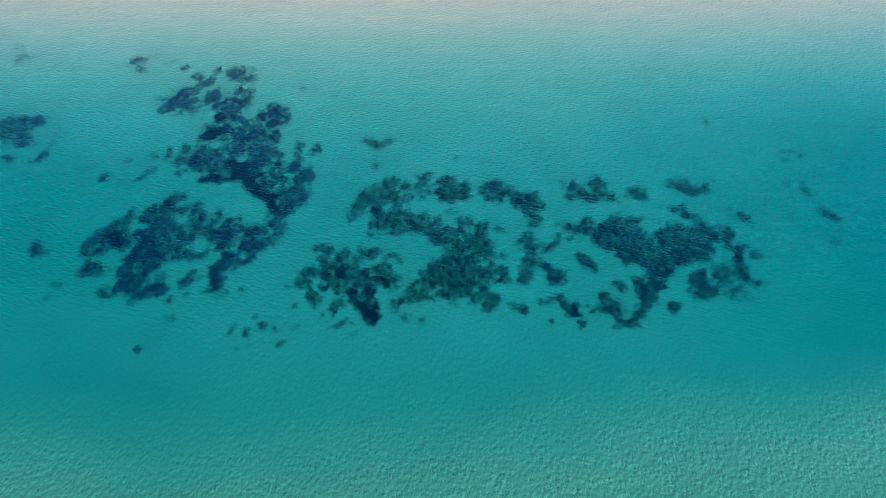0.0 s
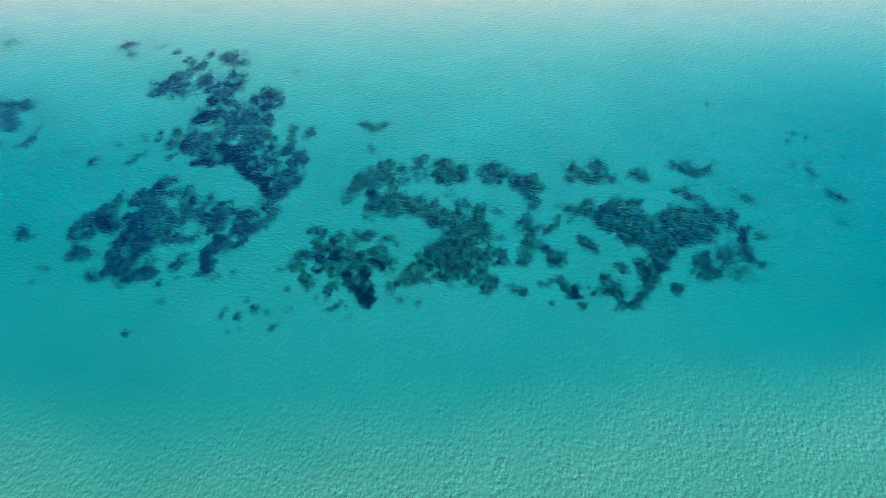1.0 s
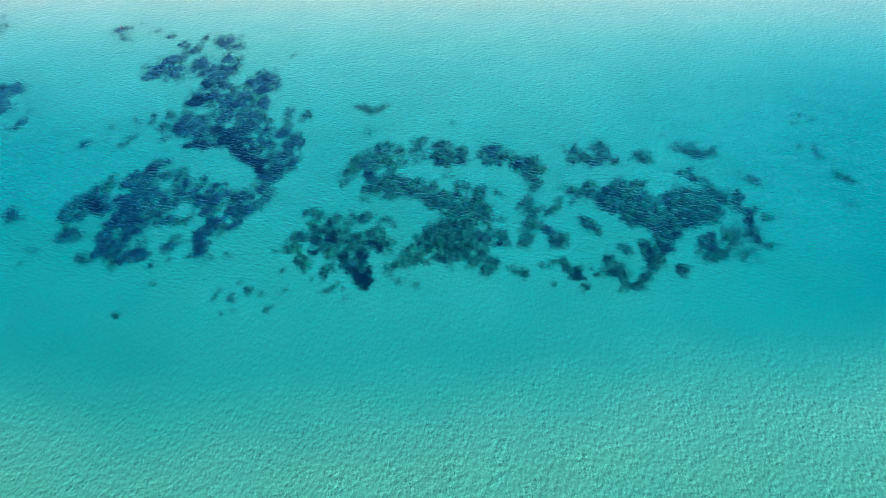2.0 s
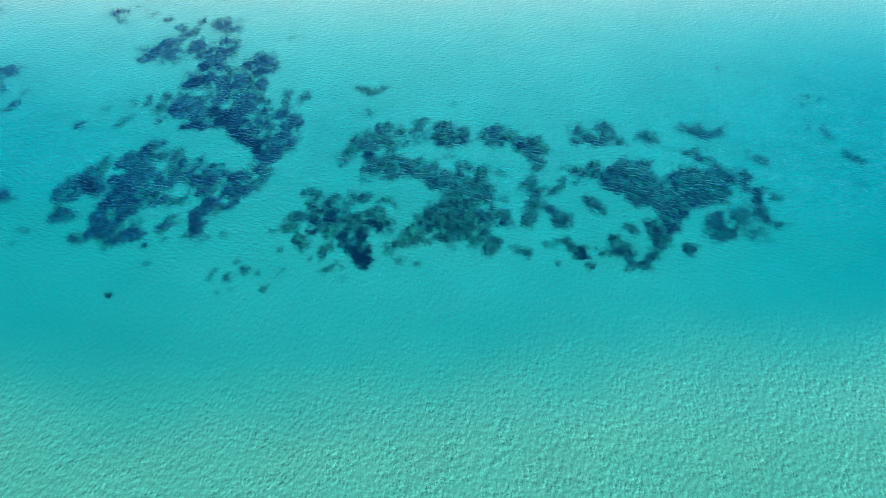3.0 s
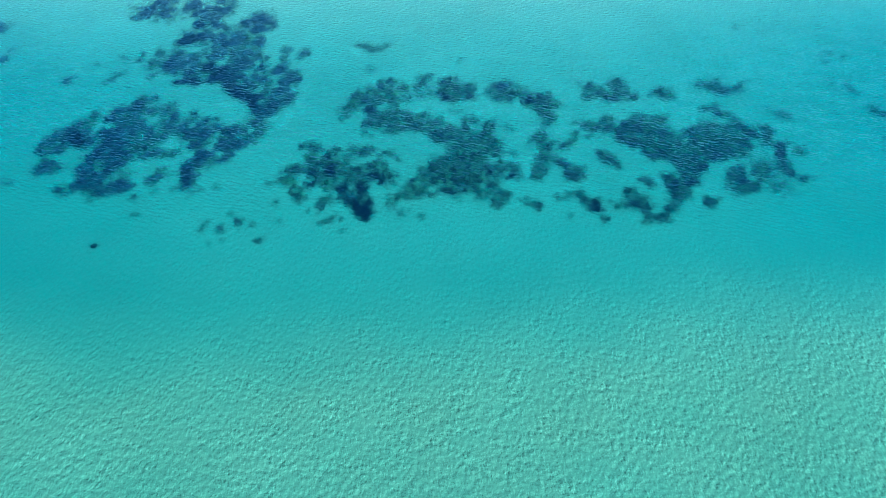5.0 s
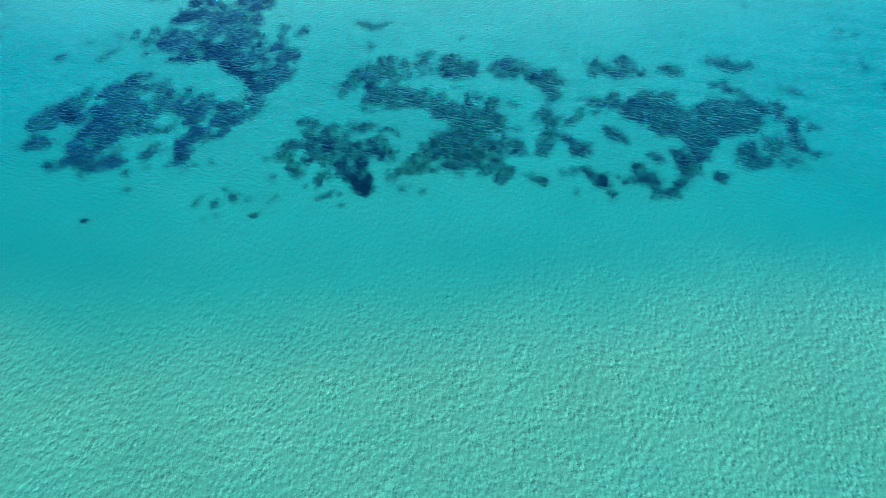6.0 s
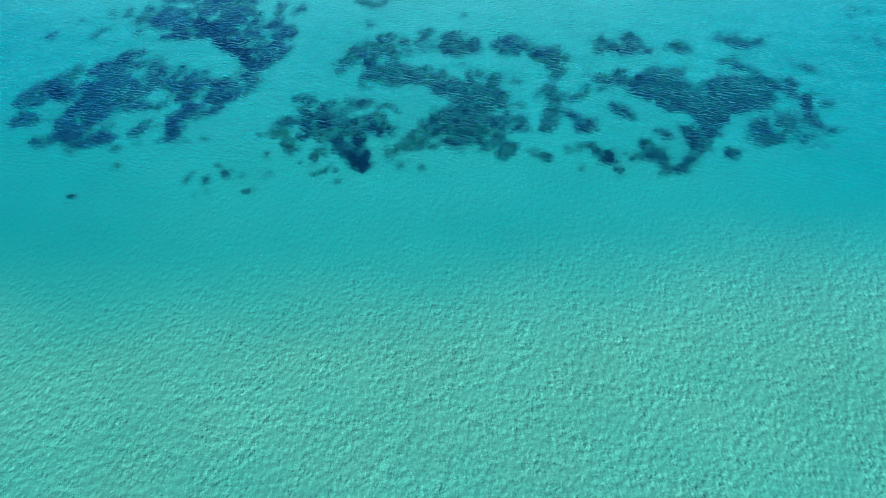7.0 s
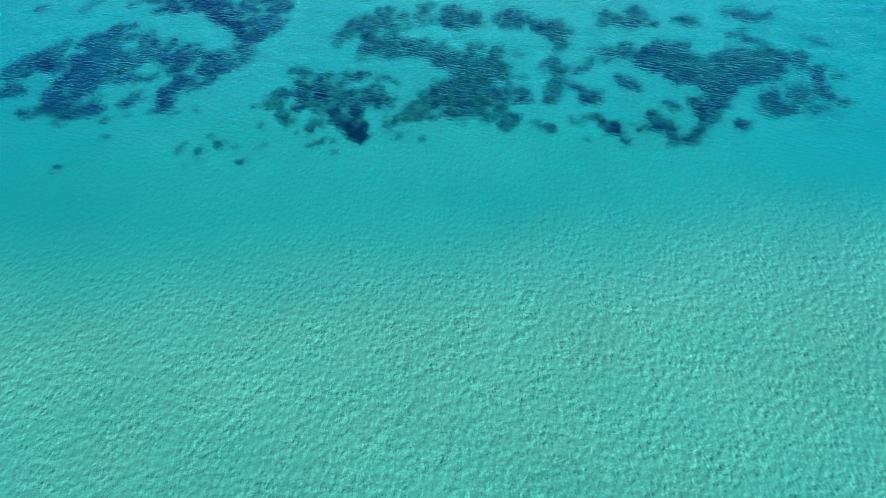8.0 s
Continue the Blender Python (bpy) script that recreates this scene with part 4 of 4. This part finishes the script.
seagrass_bed((24.3, 59.4, 0.84, 0.54, 39, 0), (24.9, 58.9, 0.60, 0.43, 77, 0), (25.6, 58.6, 0.79, 0.57, 2, 0), (26.4, 58.3, 0.66, 0.58, 177, 3), (25.9, 59.9, 0.53, 0.43, 50, 0), (27.3, 58.6, 0.92, 0.49, 43, 0), (27.6, 58.2, 0.58, 0.32, 68, 0), (26.0, 57.8, 0.54, 0.29, 165, 3), (28.8, 60.1, 0.49, 0.23, 60, 1))
seagrass_bed((23.9, 55.2, 0.68, 0.43, 11, 0), (24.5, 54.5, 0.53, 0.40, 109, 3), (25.0, 54.2, 0.67, 0.42, 9, 0), (23.5, 55.4, 0.52, 0.29, 60, 1), (24.6, 55.7, 0.45, 0.27, 8, 0))
seagrass_bed((30.3, 54.4, 0.73, 0.37, 167, 0), (30.4, 53.8, 0.42, 0.36, 125, 0), (29.7, 54.7, 0.47, 0.25, 46, 1), (29.4, 55.5, 0.38, 0.21, 65, 1), (30.8, 53.3, 0.29, 0.19, 53, 1))
seagrass_bed((12.7, 52.2, 0.63, 0.42, 162, 0), (13.3, 52.6, 0.54, 0.33, 5, 0), (14.3, 53.0, 0.82, 0.53, 50, 0), (13.8, 52.0, 0.76, 0.56, 11, 3), (14.5, 52.0, 0.66, 0.52, 67, 0), (12.5, 53.0, 0.28, 0.25, 29, 1), (11.7, 53.1, 0.38, 0.22, 39, 1))
seagrass_bed((12.5, 50.8, 0.47, 0.35, 39, 0), (13.6, 50.8, 0.45, 0.26, 42, 1))
seagrass_bed((16.3, 52.2, 0.93, 0.72, 63, 3), (15.5, 51.6, 0.75, 0.61, 90, 3), (15.7, 50.6, 0.75, 0.60, 88, 3), (16.3, 49.8, 0.78, 0.59, 120, 3), (17.2, 53.5, 0.89, 0.56, 56, 0), (17.7, 53.0, 0.87, 0.53, 72, 0), (19.1, 53.3, 0.91, 0.50, 35, 0), (19.7, 53.7, 0.57, 0.33, 46, 0), (16.7, 53.0, 0.61, 0.41, 79, 0), (14.9, 51.0, 0.65, 0.41, 75, 0), (15.0, 50.0, 0.46, 0.32, 164, 1))
seagrass_bed((17.7, 51.8, 1.04, 0.81, 59, 0), (18.7, 51.6, 1.02, 0.72, 68, 0), (19.5, 51.1, 0.84, 0.71, 66, 0), (17.2, 50.4, 0.81, 0.71, 67, 0), (18.2, 50.0, 0.99, 0.79, 56, 0), (19.1, 49.6, 0.95, 0.60, 71, 0), (17.4, 48.8, 0.82, 0.69, 86, 3), (18.3, 48.3, 0.85, 0.76, 36, 3), (19.0, 47.7, 0.68, 0.55, 43, 3), (17.6, 47.7, 0.59, 0.48, 169, 3))
seagrass_bed((22.3, 47.7, 0.69, 0.40, 26, 2), (20.6, 51.0, 0.67, 0.41, 69, 0), (21.6, 51.6, 0.79, 0.45, 58, 0), (22.6, 52.2, 0.90, 0.54, 53, 0), (20.4, 49.6, 0.98, 0.69, 63, 0), (21.6, 50.3, 1.00, 0.70, 63, 0), (22.9, 50.6, 1.19, 0.70, 67, 0), (20.1, 48.2, 0.85, 0.66, 51, 0), (21.2, 48.6, 0.99, 0.68, 63, 0), (22.3, 48.8, 0.85, 0.65, 48, 3))
seagrass_bed((23.7, 52.3, 0.86, 0.66, 40, 0), (24.7, 51.9, 0.88, 0.60, 60, 0), (24.0, 50.4, 1.20, 0.70, 66, 0), (24.9, 50.2, 1.02, 0.60, 66, 0), (25.5, 49.8, 0.76, 0.49, 62, 3), (25.8, 49.3, 0.66, 0.39, 65, 0), (23.4, 48.7, 0.88, 0.57, 39, 3), (24.3, 48.5, 0.78, 0.57, 25, 3), (24.9, 48.3, 0.64, 0.44, 16, 0), (23.1, 47.7, 0.61, 0.32, 31, 3))
seagrass_bed((19.8, 47.1, 0.82, 0.64, 48, 3), (20.9, 47.5, 0.86, 0.57, 39, 3), (19.6, 46.0, 0.90, 0.62, 65, 0), (20.4, 46.2, 0.91, 0.57, 67, 3), (20.9, 46.4, 0.58, 0.53, 130, 2), (19.4, 44.9, 0.69, 0.54, 50, 3), (19.9, 44.6, 0.73, 0.47, 55, 2), (19.2, 44.2, 0.46, 0.34, 18, 2), (19.2, 46.7, 0.47, 0.37, 52, 0))
seagrass_bed((25.8, 53.1, 0.73, 0.43, 47, 0), (25.8, 52.1, 0.81, 0.59, 53, 3), (26.4, 51.7, 0.79, 0.45, 65, 3), (26.5, 51.0, 0.63, 0.39, 71, 3), (27.0, 50.8, 0.57, 0.34, 33, 3), (28.0, 51.9, 0.72, 0.49, 73, 0), (28.0, 50.9, 0.86, 0.45, 67, 3), (27.5, 49.9, 0.68, 0.43, 60, 0), (27.4, 52.7, 0.39, 0.24, 12, 1), (28.1, 49.6, 0.50, 0.32, 91, 0), (25.4, 53.5, 0.44, 0.30, 61, 1))
seagrass_bed((28.4, 49.3, 0.76, 0.48, 65, 3), (28.0, 48.3, 0.54, 0.40, 41, 2), (27.8, 47.3, 0.60, 0.41, 52, 3), (27.9, 46.4, 0.74, 0.45, 67, 3), (28.0, 45.7, 0.59, 0.37, 90, 3), (28.2, 45.2, 0.39, 0.26, 95, 3), (29.2, 49.8, 0.44, 0.26, 33, 0), (27.3, 46.2, 0.55, 0.28, 65, 0), (27.4, 45.3, 0.49, 0.33, 23, 1))
seagrass_bed((28.7, 44.8, 0.60, 0.28, 5, 0), (29.5, 45.0, 0.45, 0.19, 19, 1), (28.6, 45.2, 0.41, 0.21, 7, 0))
seagrass_bed((29.9, 48.8, 0.54, 0.30, 11, 0), (29.3, 48.5, 0.37, 0.23, 11, 0), (30.1, 49.4, 0.36, 0.23, 54, 1), (30.5, 48.4, 0.43, 0.22, 9, 1))
seagrass_bed((23.2, 45.6, 0.70, 0.47, 69, 0), (23.9, 46.0, 0.69, 0.39, 60, 3), (23.0, 44.6, 0.74, 0.46, 65, 0), (23.7, 44.6, 0.80, 0.60, 42, 0), (24.3, 44.2, 0.67, 0.56, 8, 0), (23.4, 43.5, 0.74, 0.43, 169, 0), (24.4, 43.5, 0.41, 0.29, 148, 3), (25.3, 44.2, 0.45, 0.31, 56, 1), (23.4, 45.3, 0.47, 0.32, 59, 3), (22.4, 44.0, 0.37, 0.27, 56, 0), (23.0, 43.0, 0.48, 0.20, 3, 1))
seagrass_bed((25.8, 46.8, 0.85, 0.63, 47, 1), (26.6, 46.7, 0.83, 0.55, 56, 1), (25.7, 45.6, 0.78, 0.58, 34, 0), (26.5, 45.6, 0.78, 0.42, 65, 1), (26.6, 48.1, 0.51, 0.37, 54, 1), (25.5, 44.9, 0.42, 0.37, 136, 0))
seagrass_bed((26.3, 44.1, 0.76, 0.56, 32, 1), (25.8, 43.5, 0.52, 0.38, 25, 1), (27.0, 44.1, 0.58, 0.42, 40, 1), (26.3, 43.0, 0.45, 0.29, 147, 1), (27.4, 43.2, 0.47, 0.32, 21, 1))
seagrass_bed((20.5, 42.0, 0.59, 0.34, 51, 3), (20.3, 41.4, 0.42, 0.24, 24, 0), (21.1, 42.2, 0.54, 0.27, 36, 0), (20.2, 42.2, 0.29, 0.22, 53, 3))
seagrass_bed((17.9, 45.3, 0.62, 0.39, 46, 0), (18.2, 44.8, 0.67, 0.47, 64, 3), (18.2, 44.2, 0.52, 0.40, 25, 2), (18.5, 44.1, 0.53, 0.41, 55, 0), (18.2, 43.2, 0.75, 0.55, 59, 0), (18.8, 43.4, 0.67, 0.46, 72, 0), (18.0, 42.2, 0.73, 0.47, 48, 0), (18.7, 42.5, 0.57, 0.37, 67, 1), (17.5, 43.7, 0.38, 0.28, 77, 1))
seagrass_bed((16.1, 44.6, 0.55, 0.35, 7, 3), (16.5, 44.2, 0.44, 0.33, 64, 3), (16.0, 44.9, 0.32, 0.26, 35, 0))
seagrass_bed((14.6, 43.2, 0.62, 0.38, 66, 3), (14.7, 42.3, 0.62, 0.46, 67, 0), (15.4, 42.2, 0.64, 0.53, 49, 0), (15.0, 41.7, 0.58, 0.45, 15, 3), (14.2, 41.7, 0.51, 0.25, 18, 0), (13.6, 41.5, 0.50, 0.25, 18, 0), (15.5, 41.5, 0.48, 0.40, 51, 3), (15.5, 40.9, 0.53, 0.40, 75, 3), (15.6, 40.2, 0.48, 0.39, 50, 3), (16.0, 41.3, 0.27, 0.22, 54, 1), (15.1, 39.7, 0.34, 0.25, 16, 0), (13.8, 42.0, 0.38, 0.26, 7, 0))
seagrass_bed((17.0, 40.9, 0.80, 0.31, 38, 3), (16.4, 40.2, 0.51, 0.32, 62, 2), (17.6, 41.4, 0.53, 0.26, 41, 3), (16.7, 39.9, 0.38, 0.25, 9, 3), (17.7, 40.9, 0.27, 0.22, 51, 0))
seagrass_bed((10.0, 43.0, 0.50, 0.23, 37, 0), (10.5, 43.2, 0.34, 0.20, 4, 0), (10.8, 42.7, 0.50, 0.40, 96, 0), (10.9, 42.1, 0.48, 0.37, 83, 3), (11.7, 42.1, 0.54, 0.45, 22, 3), (11.7, 41.4, 0.58, 0.45, 15, 2), (12.1, 41.2, 0.34, 0.27, 65, 2), (11.2, 41.5, 0.40, 0.28, 74, 0), (9.7, 42.4, 0.28, 0.22, 96, 0))
seagrass_bed((12.1, 40.0, 0.41, 0.35, 49, 3), (11.9, 39.6, 0.33, 0.19, 5, 0))
seagrass_bed((9.6, 40.4, 0.26, 0.23, 63, 1))
seagrass_bed((12.9, 42.1, 0.20, 0.19, 72, 1))
seagrass_bed((13.2, 48.1, 0.62, 0.45, 9, 0), (13.6, 47.6, 0.61, 0.53, 145, 3), (14.1, 47.0, 0.54, 0.44, 85, 0), (13.0, 48.5, 0.39, 0.30, 70, 0), (14.4, 46.6, 0.31, 0.24, 63, 0), (13.4, 46.7, 0.30, 0.24, 65, 1))
seagrass_bed((38.6, 65.2, 0.60, 0.34, 179, 0), (37.9, 63.7, 0.37, 0.26, 43, 3))
seagrass_bed((39.9, 64.5, 0.47, 0.22, 62, 1))
seagrass_bed((36.8, 59.7, 0.43, 0.27, 60, 1))
seagrass_bed((38.3, 59.5, 0.66, 0.41, 69, 1), (38.2, 58.3, 0.54, 0.49, 108, 1), (38.2, 58.4, 0.31, 0.26, 72, 0))
seagrass_bed((38.9, 55.2, 0.71, 0.59, 134, 1), (39.0, 55.2, 0.41, 0.39, 104, 0), (39.4, 54.5, 0.69, 0.50, 140, 0), (39.8, 53.9, 0.55, 0.49, 173, 1), (39.7, 54.0, 0.31, 0.29, 23, 0))
seagrass_bed((38.3, 50.5, 0.48, 0.43, 178, 1))
seagrass_bed((42.5, 60.5, 0.44, 0.26, 64, 1))
seagrass_bed((31.1, 70.7, 0.51, 0.41, 92, 1))
seagrass_bed((-17.0, 77.7, 0.57, 0.38, 86, 1), (-15.5, 77.8, 0.41, 0.33, 114, 1))
seagrass_bed((-8.2, 66.6, 0.71, 0.43, 128, 0), (-7.2, 65.9, 0.73, 0.55, 177, 0), (-7.7, 67.0, 0.55, 0.31, 96, 0), (-6.4, 66.1, 0.62, 0.43, 69, 0), (-5.6, 66.8, 0.63, 0.34, 60, 0), (-7.1, 65.0, 0.43, 0.32, 175, 1))
seagrass_bed((-6.9, 62.1, 0.69, 0.41, 96, 1))
seagrass_bed((1.8, 63.9, 0.43, 0.29, 99, 1), (1.6, 63.4, 0.20, 0.18, 89, 0))
seagrass_bed((23.1, 61.5, 0.34, 0.27, 46, 1))
